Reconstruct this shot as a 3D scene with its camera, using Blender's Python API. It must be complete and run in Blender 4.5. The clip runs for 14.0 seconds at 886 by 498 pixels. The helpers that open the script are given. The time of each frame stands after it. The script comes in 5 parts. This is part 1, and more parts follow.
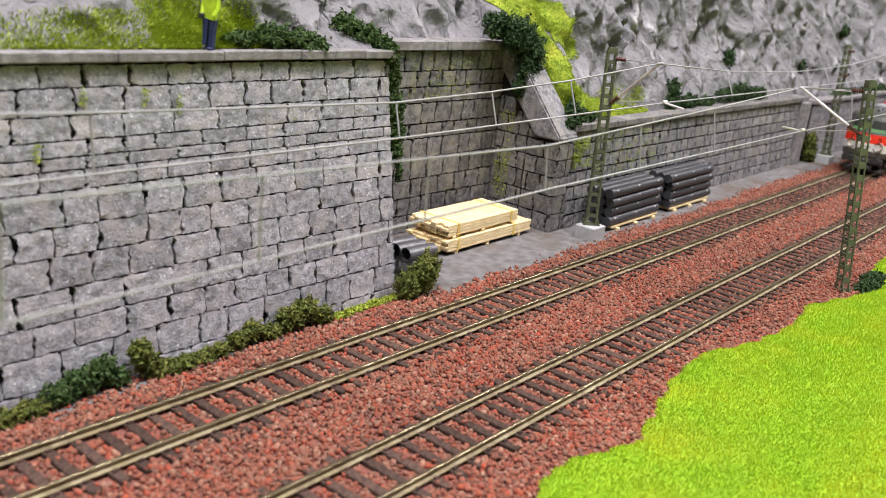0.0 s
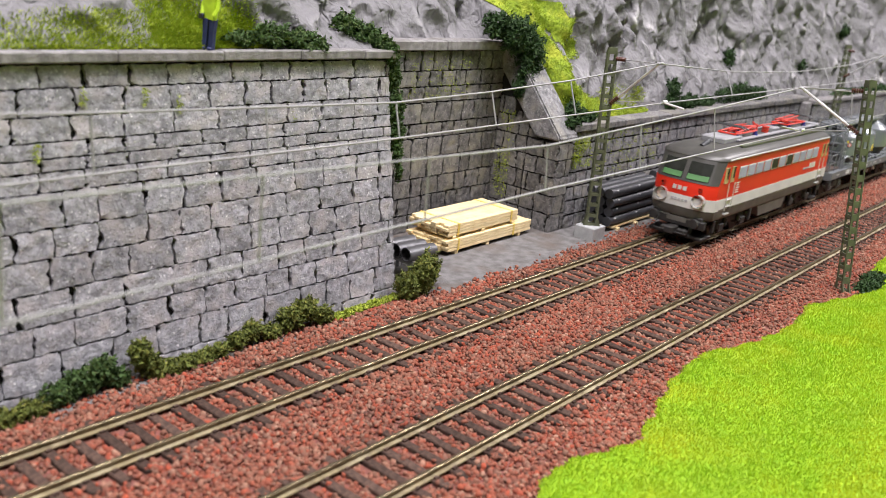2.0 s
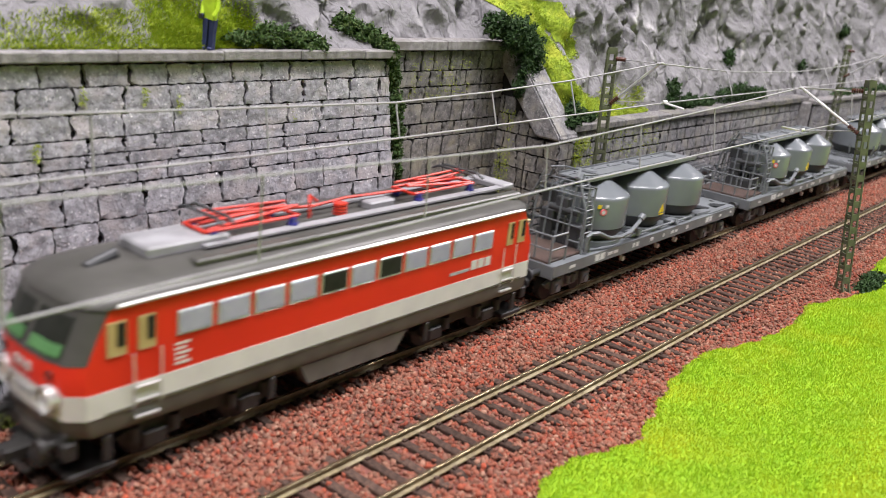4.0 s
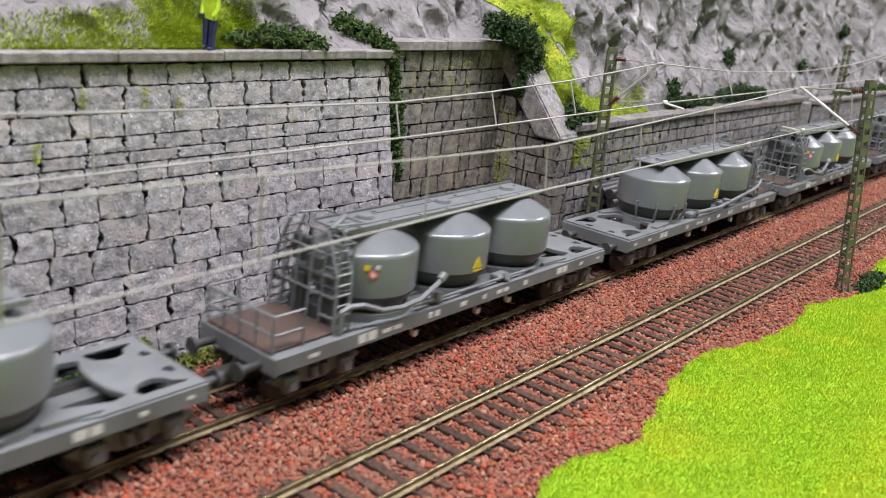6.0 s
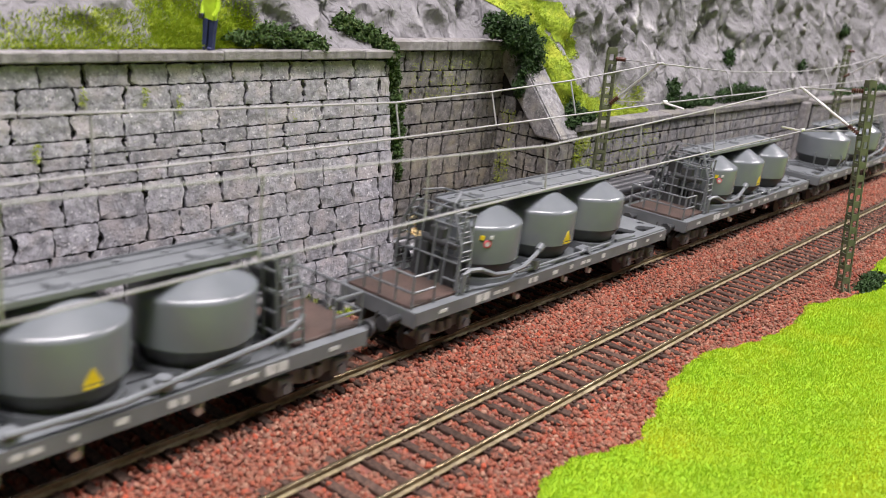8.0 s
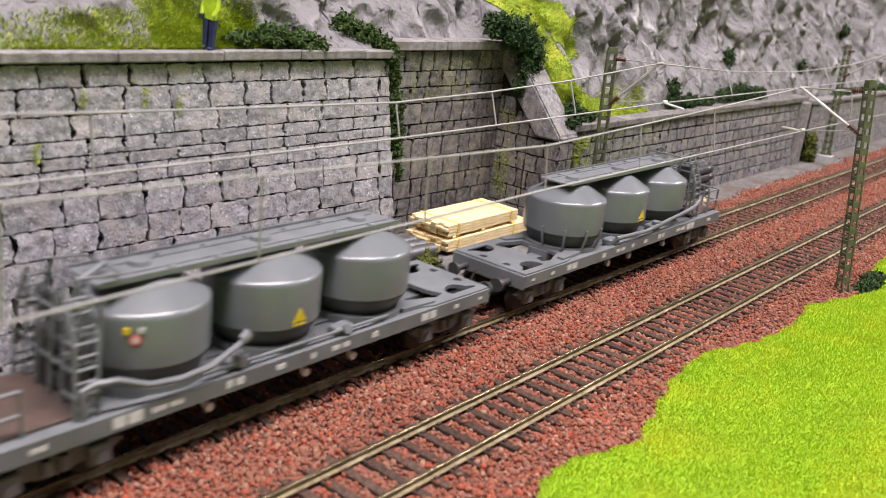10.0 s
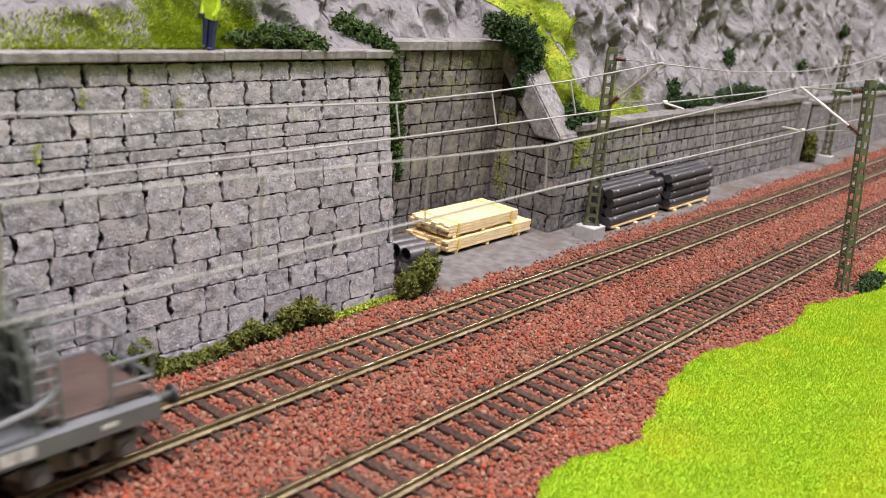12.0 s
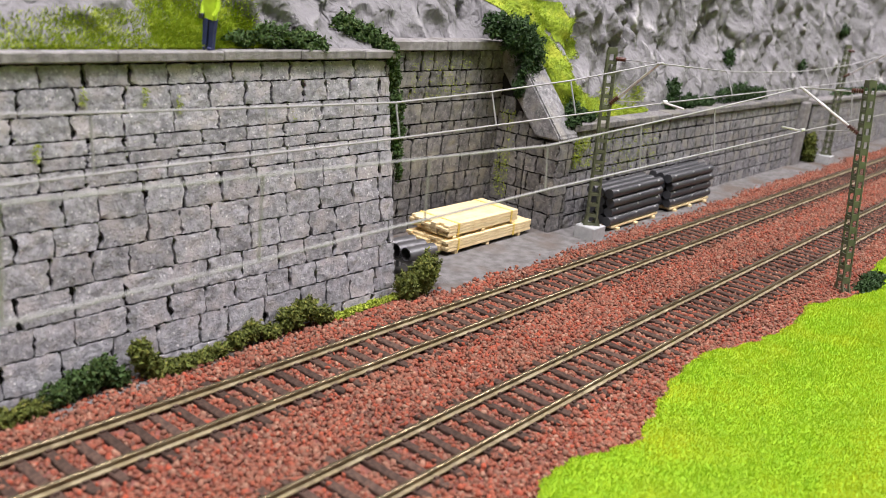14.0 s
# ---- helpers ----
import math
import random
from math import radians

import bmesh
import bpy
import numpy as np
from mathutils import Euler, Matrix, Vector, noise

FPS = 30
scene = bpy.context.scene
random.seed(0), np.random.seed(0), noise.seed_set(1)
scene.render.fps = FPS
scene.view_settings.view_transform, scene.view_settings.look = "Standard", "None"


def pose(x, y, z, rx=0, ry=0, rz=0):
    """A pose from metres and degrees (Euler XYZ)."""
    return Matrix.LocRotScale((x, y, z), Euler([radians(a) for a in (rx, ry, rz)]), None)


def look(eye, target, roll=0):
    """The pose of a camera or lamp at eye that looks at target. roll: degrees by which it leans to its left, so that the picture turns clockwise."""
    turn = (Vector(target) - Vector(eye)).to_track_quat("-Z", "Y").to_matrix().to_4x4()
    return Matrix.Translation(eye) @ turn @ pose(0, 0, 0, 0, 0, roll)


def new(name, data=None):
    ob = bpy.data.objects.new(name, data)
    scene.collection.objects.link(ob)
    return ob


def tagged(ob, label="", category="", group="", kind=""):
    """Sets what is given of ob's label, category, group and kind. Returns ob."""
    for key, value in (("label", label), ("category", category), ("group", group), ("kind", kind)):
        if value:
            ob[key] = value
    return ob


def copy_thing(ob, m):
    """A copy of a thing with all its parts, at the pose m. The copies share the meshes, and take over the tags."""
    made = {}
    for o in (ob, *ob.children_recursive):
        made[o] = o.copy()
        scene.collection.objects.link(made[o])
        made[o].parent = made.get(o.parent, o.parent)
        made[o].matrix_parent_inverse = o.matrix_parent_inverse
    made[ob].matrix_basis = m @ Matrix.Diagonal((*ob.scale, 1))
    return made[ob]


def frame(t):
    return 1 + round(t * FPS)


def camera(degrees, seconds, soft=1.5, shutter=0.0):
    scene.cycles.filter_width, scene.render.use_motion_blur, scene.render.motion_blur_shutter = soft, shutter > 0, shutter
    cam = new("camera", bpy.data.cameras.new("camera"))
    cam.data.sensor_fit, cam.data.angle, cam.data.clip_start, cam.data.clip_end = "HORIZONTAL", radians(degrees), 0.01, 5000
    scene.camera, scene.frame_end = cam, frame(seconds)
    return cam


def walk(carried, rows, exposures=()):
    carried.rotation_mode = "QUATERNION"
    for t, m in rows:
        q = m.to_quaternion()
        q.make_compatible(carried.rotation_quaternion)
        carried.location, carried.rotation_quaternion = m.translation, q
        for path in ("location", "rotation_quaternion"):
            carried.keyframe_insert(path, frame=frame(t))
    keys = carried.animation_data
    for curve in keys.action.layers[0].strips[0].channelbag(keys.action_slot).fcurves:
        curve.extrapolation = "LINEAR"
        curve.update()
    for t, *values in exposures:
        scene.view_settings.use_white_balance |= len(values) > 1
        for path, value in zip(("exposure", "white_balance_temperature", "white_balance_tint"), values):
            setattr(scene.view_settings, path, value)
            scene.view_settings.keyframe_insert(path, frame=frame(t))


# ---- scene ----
K = 0.001  # the layout is a model railway at 1:87: all numbers below are millimetres


def mm(x, y, z, rx=0, ry=0, rz=0):
    return pose(x * K, y * K, z * K, rx, ry, rz)


# ---- camera: it stands still on the near edge of the layout ----
cam = camera(53.13, 14.0, soft=0.55, shutter=0.3)
eye_right = Vector((0.64458, -0.75745, 0.10382))
eye_down = Vector((-0.17000, -0.27440, -0.94647))
eye_fwd = Vector((0.74540, 0.59243, -0.30564))
CAM = Matrix((eye_right, -eye_down, -eye_fwd)).transposed().to_4x4()
CAM = Matrix.Translation((0, 0, 0.12096)) @ CAM
# the clip's white balance warms while the last wagons pass
walk(cam, [(0, CAM), (14.0, CAM)], [(0, -0.1, 6500, 10), (6.0, -0.1, 6500, 10), (8.0, -0.1, 6600, 12), (10.5, -0.1, 6820, 15), (13.0, -0.1, 6620, 12), (14.0, -0.1, 6540, 10.5)])
# the small lens of a phone, focused on the stored goods
cam.data.dof.use_dof = True
cam.data.dof.focus_distance = 0.36
cam.data.dof.aperture_fstop = 21.0

# ---- light: ceiling luminaires of the room ----
world = bpy.data.worlds.new("room_air")
world.use_nodes = True
world.node_tree.nodes["Background"].inputs[0].default_value = (0.9, 0.95, 1.0, 1)
world.node_tree.nodes["Background"].inputs[1].default_value = 0.30
scene.world = world


def ceiling_lamp(x, y, z, sx, sy, watts, target):
    data = bpy.data.lights.new("ceiling_lamp", "AREA")
    data.shape, data.size, data.size_y, data.energy = "RECTANGLE", sx, sy, watts
    data.color = (1.0, 0.94, 0.98)
    ob = new("ceiling_lamp", data)
    ob.matrix_basis = look((x, y, z), target)
    return ob


ceiling_lamp(0.0, -0.04, 1.25, 1.5, 0.20, 46, (0.05, 0.16, 0))
ceiling_lamp(1.75, -0.40, 1.25, 1.1, 0.20, 34, (1.5, 0.11, 0))


# ---- materials ----
def mat(name, c1, c2=None, size=4.0, rough=0.6, metal=0.0, bump=0.0, bsize=0.6, rand=0.0, island=None, c3=None, size3=20.0, spec=0.5, amount3=0.5, speck=None, ridge=None, crease=0.0, patch=None):
    """Two colours mixed by noise of that size in mm, a third in larger patches, grain as relief."""
    m = bpy.data.materials.new(name)
    m.use_nodes = True
    nt = m.node_tree
    b = nt.nodes["Principled BSDF"]
    b.inputs["Roughness"].default_value, b.inputs["Metallic"].default_value = rough, metal
    b.inputs["Specular IOR Level"].default_value = spec
    tc = nt.nodes.new("ShaderNodeTexCoord")

    def noise_tex(mm_size, detail=4.0):
        n = nt.nodes.new("ShaderNodeTexNoise")
        n.inputs["Scale"].default_value = 1000.0 / mm_size
        n.inputs["Detail"].default_value = detail
        nt.links.new(tc.outputs["Object"], n.inputs["Vector"])
        return n

    def mix(fac, a, c, mode="MIX"):
        x = nt.nodes.new("ShaderNodeMix")
        x.data_type, x.blend_type = "RGBA", mode
        for sock, v in ((x.inputs[0], fac), (x.inputs[6], a), (x.inputs[7], c)):
            if isinstance(v, bpy.types.NodeSocket):
                nt.links.new(v, sock)
            elif isinstance(v, (int, float)):
                sock.default_value = v
            else:
                sock.default_value = (*v, 1)
        return x.outputs[2]

    def ramp(sock, lo, hi):
        r = nt.nodes.new("ShaderNodeMapRange")
        r.inputs[1].default_value, r.inputs[2].default_value = lo, hi
        nt.links.new(sock, r.inputs[0])
        return r.outputs[0]

    c2 = c2 or tuple(v * 0.7 for v in c1)
    col = mix(ramp(noise_tex(size).outputs[0], 0.35, 0.65), c1, c2)
    if c3:
        col = mix(ramp(noise_tex(size3, 3).outputs[0], 0.62 - amount3 * 0.25, 0.75 - amount3 * 0.2), col, c3)
    if speck:
        col = mix(ramp(noise_tex(0.8, 2).outputs[0], 0.64, 0.72), col, speck)
        col = mix(ramp(noise_tex(0.55, 2).outputs[0], 0.36, 0.28), col, tuple(v * 0.35 for v in c2))
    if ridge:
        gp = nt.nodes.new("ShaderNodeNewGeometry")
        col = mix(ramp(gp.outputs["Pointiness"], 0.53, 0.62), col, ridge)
    if island:
        g = nt.nodes.new("ShaderNodeNewGeometry")
        cr = nt.nodes.new("ShaderNodeValToRGB")
        cr.color_ramp.interpolation = "LINEAR"
        e = cr.color_ramp.elements
        while len(e) < len(island):
            e.new(0.5)
        for i, c in enumerate(island):
            e[i].position, e[i].color = i / (len(island) - 1), (*c, 1)
        nt.links.new(g.outputs["Random Per Island"], cr.inputs[0])
        col = mix(0.78, col, cr.outputs[0])
    if patch:
        col = mix(ramp(noise_tex(26, 3).outputs[0], 0.48, 1.05), col, patch)
    if rand:
        oi = nt.nodes.new("ShaderNodeObjectInfo")
        hsv = nt.nodes.new("ShaderNodeHueSaturation")
        r = nt.nodes.new("ShaderNodeMapRange")
        r.inputs[3].default_value, r.inputs[4].default_value = 1 - rand, 1 + rand
        nt.links.new(oi.outputs["Random"], r.inputs[0])
        nt.links.new(r.outputs[0], hsv.inputs["Value"])
        nt.links.new(col, hsv.inputs["Color"])
        col = hsv.outputs[0]
    base = col
    nt.links.new(base, b.inputs["Base Color"])
    if bump:
        bn = nt.nodes.new("ShaderNodeBump")
        bn.inputs["Strength"].default_value = min(1.0, bump)
        bn.inputs["Distance"].default_value = bsize * 0.5 * K
        nt.links.new(noise_tex(bsize, 5).outputs[0], bn.inputs["Height"])
        nt.links.new(bn.outputs[0], b.inputs["Normal"])
        if crease:
            # folds of crumpled plaster cloth, drawn out down the slope
            mp = nt.nodes.new("ShaderNodeMapping")
            mp.inputs["Rotation"].default_value = (0.0, 0.5, 0.0)
            mp.inputs["Scale"].default_value = (1.0, 1.0, 0.45)
            nt.links.new(tc.outputs["Object"], mp.inputs["Vector"])
            rn = nt.nodes.new("ShaderNodeTexNoise")
            rn.noise_type = "RIDGED_MULTIFRACTAL"
            rn.inputs["Scale"].default_value = 1000.0 / crease
            rn.inputs["Detail"].default_value = 6.0
            rn.inputs["Distortion"].default_value = 0.6
            nt.links.new(mp.outputs[0], rn.inputs["Vector"])
            b2 = nt.nodes.new("ShaderNodeBump")
            b2.inputs["Strength"].default_value = 1.0
            b2.inputs["Distance"].default_value = crease * 0.62 * K
            nt.links.new(rn.outputs[0], b2.inputs["Height"])
            nt.links.new(bn.outputs[0], b2.inputs["Normal"])
            nt.links.new(b2.outputs[0], b.inputs["Normal"])
            # finer wrinkles of the cloth
            fn = nt.nodes.new("ShaderNodeTexNoise")
            fn.noise_type = "RIDGED_MULTIFRACTAL"
            fn.inputs["Scale"].default_value = 1000.0 / (crease * 0.34)
            fn.inputs["Detail"].default_value = 5.0
            fn.inputs["Distortion"].default_value = 0.9
            nt.links.new(mp.outputs[0], fn.inputs["Vector"])
            b3 = nt.nodes.new("ShaderNodeBump")
            b3.inputs["Strength"].default_value = 0.9
            b3.inputs["Distance"].default_value = crease * 0.17 * K
            nt.links.new(fn.outputs[0], b3.inputs["Height"])
            nt.links.new(b2.outputs[0], b3.inputs["Normal"])
            nt.links.new(b3.outputs[0], b.inputs["Normal"])
            # hollows of the folds get shade painted in as a darker tone, ridges pale
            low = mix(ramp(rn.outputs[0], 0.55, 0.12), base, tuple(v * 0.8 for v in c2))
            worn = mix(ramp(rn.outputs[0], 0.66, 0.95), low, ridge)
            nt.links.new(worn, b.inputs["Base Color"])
    return m


M_STONE = mat("cast_stone", (0.335, 0.333, 0.356), (0.172, 0.172, 0.185), 2.0, 0.9, bump=0.8, bsize=0.9, rand=0.16, c3=(0.33, 0.31, 0.315), size3=7, spec=0.2, speck=(0.62, 0.61, 0.62))
M_STONE_MID = mat("cast_stone_grey", (0.26, 0.257, 0.265), (0.125, 0.124, 0.128), 2.4, 0.9, bump=1.0, bsize=1.0, rand=0.2, c3=(0.24, 0.23, 0.21), size3=9, spec=0.2, speck=(0.45, 0.44, 0.43))
M_STONE_TAN = mat("cast_stone_tan", (0.47, 0.39, 0.34), (0.32, 0.275, 0.25), 2.2, 0.9, bump=0.9, bsize=1.0, spec=0.2)
M_STONE_DARK = mat("cast_stone_weathered", (0.20, 0.193, 0.19), (0.10, 0.098, 0.097), 2.2, 0.9, bump=1.0, bsize=0.9, rand=0.2, c3=(0.22, 0.21, 0.18), size3=9, spec=0.2, speck=(0.36, 0.35, 0.33))
M_JOINT = mat("joint_black", (0.014, 0.013, 0.012), (0.006, 0.006, 0.006), 1.5, 0.95, bump=0.6, bsize=0.8)
M_COPING = mat("coping_stone", (0.28, 0.27, 0.268), (0.165, 0.16, 0.158), 3, 0.9, bump=0.8, bsize=0.8, c3=(0.18, 0.17, 0.16), size3=12, spec=0.2)
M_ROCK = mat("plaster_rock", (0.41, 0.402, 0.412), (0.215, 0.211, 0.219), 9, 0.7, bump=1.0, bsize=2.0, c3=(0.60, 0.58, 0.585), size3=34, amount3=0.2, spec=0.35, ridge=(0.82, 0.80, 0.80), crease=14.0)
M_YARD = mat("yard_ground", (0.185, 0.18, 0.178), (0.115, 0.11, 0.105), 5, 0.95, bump=0.8, bsize=0.9, c3=(0.12, 0.10, 0.085), size3=25, spec=0.2)
M_BED = mat("ballast_bed", (0.25, 0.085, 0.062), (0.15, 0.062, 0.048), 1.2, 0.95, bump=1.0, bsize=1.0)
REDS = [(0.327, 0.052, 0.021), (0.085, 0.045, 0.03), (0.278, 0.093, 0.055), (0.164, 0.086, 0.056), (0.36, 0.066, 0.028), (0.156, 0.047, 0.026), (0.386, 0.233, 0.158), (0.051, 0.03, 0.022), (0.303, 0.105, 0.061), (0.222, 0.048, 0.024), (0.123, 0.073, 0.05), (0.246, 0.147, 0.101)]
M_BALLAST = mat("ballast_stone", (0.30, 0.105, 0.072), (0.22, 0.086, 0.062), 30, 0.85, island=REDS, spec=0.3, patch=(0.25, 0.115, 0.072))
M_RAIL = mat("rail_side", (0.24, 0.195, 0.10), (0.14, 0.11, 0.058), 2.5, 0.55, metal=0.3, bump=0.3, bsize=0.5, c3=(0.30, 0.26, 0.16), size3=9)
M_RAILTOP = mat("rail_head", (0.36, 0.30, 0.19), (0.23, 0.185, 0.11), 6, 0.24, metal=0.85, bump=0.1, bsize=0.3)
M_SLEEPER = mat("sleeper_plastic", (0.088, 0.055, 0.042), (0.042, 0.028, 0.022), 1.0, 0.9, bump=0.7, bsize=0.5, rand=0.25, spec=0.15)
M_GRASS = mat("grass_fibre", (0.33, 0.51, 0.014), (0.18, 0.38, 0.010), 14, 0.7, island=[(0.19, 0.38, 0.010), (0.31, 0.50, 0.013), (0.39, 0.55, 0.018), (0.25, 0.45, 0.011), (0.45, 0.56, 0.03)], c3=(0.52, 0.53, 0.02), size3=22, spec=0.2, patch=(0.60, 0.53, 0.02))
M_SLOPE = mat("slope_grass", (0.28, 0.38, 0.025), (0.18, 0.28, 0.02), 6, 0.75, island=[(0.17, 0.26, 0.02), (0.31, 0.41, 0.025), (0.42, 0.47, 0.045), (0.24, 0.35, 0.02)], spec=0.2)
M_SLOPE_BASE = mat("slope_turf", (0.30, 0.40, 0.025), (0.15, 0.22, 0.018), 2.2, 0.9, bump=1.0, bsize=1.0, c3=(0.38, 0.42, 0.04), size3=9)
M_TURF = mat("turf_base", (0.31, 0.48, 0.013), (0.20, 0.38, 0.010), 2, 0.9, bump=0.8, bsize=0.8, c3=(0.28, 0.42, 0.02), size3=20)
M_LEAF = mat("foliage_dark", (0.028, 0.075, 0.016), (0.015, 0.045, 0.010), 3, 0.7, island=[(0.010, 0.026, 0.007), (0.028, 0.062, 0.014), (0.016, 0.042, 0.010), (0.045, 0.082, 0.022)], spec=0.3)
M_LEAF_MID = mat("foliage_mid", (0.05, 0.10, 0.022), (0.03, 0.065, 0.015), 3, 0.7, island=[(0.016, 0.034, 0.009), (0.055, 0.105, 0.024), (0.030, 0.066, 0.015), (0.095, 0.13, 0.035)], spec=0.3)
M_LEAF_OLIVE = mat("foliage_olive", (0.11, 0.13, 0.022), (0.06, 0.075, 0.014), 3, 0.75, island=[(0.040, 0.055, 0.012), (0.12, 0.145, 0.024), (0.08, 0.105, 0.018), (0.21, 0.21, 0.04)], spec=0.3)
M_MOSS = mat("moss_fibre", (0.28, 0.36, 0.04), (0.18, 0.24, 0.03), 3, 0.85, island=[(0.16, 0.22, 0.03), (0.32, 0.40, 0.04), (0.42, 0.46, 0.08)], spec=0.2)
M_WOOD = mat("pale_pine", (0.84, 0.69, 0.40), (0.76, 0.59, 0.31), 6, 0.6, bump=0.3, bsize=0.5, rand=0.08)
M_STRAP = mat("yellow_strap", (0.80, 0.60, 0.14), (0.72, 0.52, 0.10), 4, 0.5)
M_STEEL = mat("steel_pipe", (0.16, 0.16, 0.165), (0.10, 0.10, 0.105), 4, 0.42, metal=0.5, bump=0.2, bsize=0.6)
M_BLACKPIPE = mat("black_pipe", (0.045, 0.047, 0.052), (0.028, 0.03, 0.034), 5, 0.38, bump=0.15, bsize=0.6, rand=0.15)
M_STUB = mat("pale_stub", (0.45, 0.46, 0.46), None, 2, 0.5)
M_MAST = mat("mast_green", (0.110, 0.122, 0.070), (0.078, 0.088, 0.050), 5, 0.55, bump=0.2, bsize=0.5)
M_CONCRETE = mat("base_concrete", (0.42, 0.43, 0.43), (0.34, 0.35, 0.35), 3, 0.8, bump=0.4, bsize=0.6)
M_INSUL = mat("brown_insulator", (0.09, 0.028, 0.018), (0.05, 0.018, 0.012), 1.5, 0.3)
M_WIRE = mat("wire_grey", (0.34, 0.335, 0.345), (0.26, 0.255, 0.265), 8, 0.6)
M_TUBE = mat("bracket_tube", (0.75, 0.75, 0.74), (0.6, 0.6, 0.6), 6, 0.35, metal=0.6)
M_RED = mat("loco_red", (0.71, 0.034, 0.013), (0.63, 0.029, 0.012), 25, 0.45, spec=0.3)
M_WHITE = mat("loco_white", (0.66, 0.66, 0.62), (0.58, 0.58, 0.55), 12, 0.42)
M_ROOF = mat("loco_roof", (0.078, 0.076, 0.069), (0.058, 0.057, 0.051), 12, 0.38)
M_SKIRT = mat("loco_skirt", (0.130, 0.127, 0.110), (0.095, 0.093, 0.080), 8, 0.5)
M_UNDER = mat("underframe_black", (0.030, 0.029, 0.027), (0.018, 0.017, 0.016), 3, 0.6)
M_SILVER = mat("silver_paint", (0.66, 0.66, 0.65), (0.55, 0.55, 0.54), 5, 0.3, metal=0.4)
M_BLIND = mat("window_pane_grey", (0.38, 0.39, 0.48), (0.32, 0.33, 0.42), 5, 0.5, spec=0.3)
M_DARKGLASS = mat("dark_glass", (0.030, 0.032, 0.028), (0.020, 0.022, 0.018), 6, 0.38, spec=0.1)
M_CABGREEN = mat("cab_green", (0.10, 0.25, 0.09), (0.075, 0.20, 0.07), 6, 0.6)
M_CABTAN = mat("cab_tan", (0.50, 0.38, 0.17), (0.40, 0.30, 0.12), 4, 0.6)
M_PANTO = mat("pantograph_red", (0.62, 0.040, 0.022), (0.52, 0.030, 0.018), 6, 0.4)
M_BLUE = mat("insulator_blue", (0.03, 0.03, 0.22), (0.02, 0.02, 0.15), 3, 0.3)
M_ROOFGREY = mat("roof_walkway_grey", (0.31, 0.31, 0.325), (0.24, 0.24, 0.25), 6, 0.5)
M_WAGON = mat("wagon_grey", (0.164, 0.179, 0.189), (0.126, 0.138, 0.146), 10, 0.42, bump=0.08, bsize=0.6)
M_SILO = mat("silo_grey", (0.147, 0.163, 0.176), (0.128, 0.142, 0.154), 18, 0.24, spec=0.5, bump=0.04, bsize=3.0)
M_DARKGREY = mat("wagon_dark", (0.050, 0.053, 0.056), (0.034, 0.036, 0.038), 6, 0.5)
M_PLATFORM = mat("platform_brown", (0.085, 0.055, 0.045), (0.06, 0.042, 0.035), 5, 0.6, bump=0.3, bsize=0.8)
M_MARK = mat("white_marking", (0.66, 0.67, 0.67), (0.50, 0.51, 0.51), 1.5, 0.6)
M_YELLOW = mat("yellow_sign", (0.80, 0.60, 0.02), None, 6, 0.5)
M_PINK = mat("red_sign", (0.70, 0.12, 0.14), None, 6, 0.5)
M_CREAM = mat("lamp_lens", (0.74, 0.66, 0.56), (0.60, 0.46, 0.36), 1.5, 0.12)
M_NAVY = mat("figurine_navy", (0.022, 0.032, 0.11), (0.016, 0.022, 0.08), 2, 0.6)
M_VEST = mat("figurine_vest", (0.50, 0.72, 0.03), None, 3, 0.6)
M_SKIN = mat("figurine_base", (0.50, 0.33, 0.24), None, 3, 0.6)
M_ROOMWALL = mat("room_paint", (0.50, 0.50, 0.49), (0.46, 0.46, 0.45), 400, 0.9)
M_GLOW = bpy.data.materials.new("headlamp_glow")
M_GLOW.use_nodes = True
M_GLOW.node_tree.nodes["Principled BSDF"].inputs["Base Color"].default_value = (0.9, 0.7, 0.4, 1)
M_GLOW.node_tree.nodes["Principled BSDF"].inputs["Emission Color"].default_value = (1.0, 0.70, 0.34, 1)
M_GLOW.node_tree.nodes["Principled BSDF"].inputs["Emission Strength"].default_value = 1.2


# ---- building helpers ----
def finish(name, bm, mats, parent=None, smooth=False):
    me = bpy.data.meshes.new(name)
    bmesh.ops.recalc_face_normals(bm, faces=bm.faces)
    bm.to_mesh(me)
    bm.free()
    me.transform(Matrix.Scale(K, 4))
    for m in (mats if isinstance(mats, (list, tuple)) else [mats]):
        me.materials.append(m)
    if smooth:
        me.shade_smooth()
        me.set_sharp_from_angle(angle=radians(38))
    ob = new(name, me)
    if parent:
        ob.parent = parent
    return ob


def part(name, bm, material, parent, label="", smooth=False):
    return tagged(finish(name, bm, material, parent, smooth), label)


def empty(name, m=None):
    ob = new(name)
    ob.empty_display_size = 0.01
    if m:
        ob.matrix_basis = m
    return ob


def box(bm, x0, x1, y0, y1, z0, z1, bevel=0.0, mi=0):
    vs = [bm.verts.new((x, y, z)) for z in (z0, z1) for y in (y0, y1) for x in (x0, x1)]
    fs = [bm.faces.new([vs[i] for i in q]) for q in ((0, 2, 3, 1), (4, 5, 7, 6), (0, 1, 5, 4), (2, 6, 7, 3), (0, 4, 6, 2), (1, 3, 7, 5))]
    for f in fs:
        f.material_index = mi
    if bevel:
        es = list({e for f in fs for e in f.edges})
        bmesh.ops.bevel(bm, geom=es, offset=bevel, segments=1, affect="EDGES", profile=0.5)
    return vs


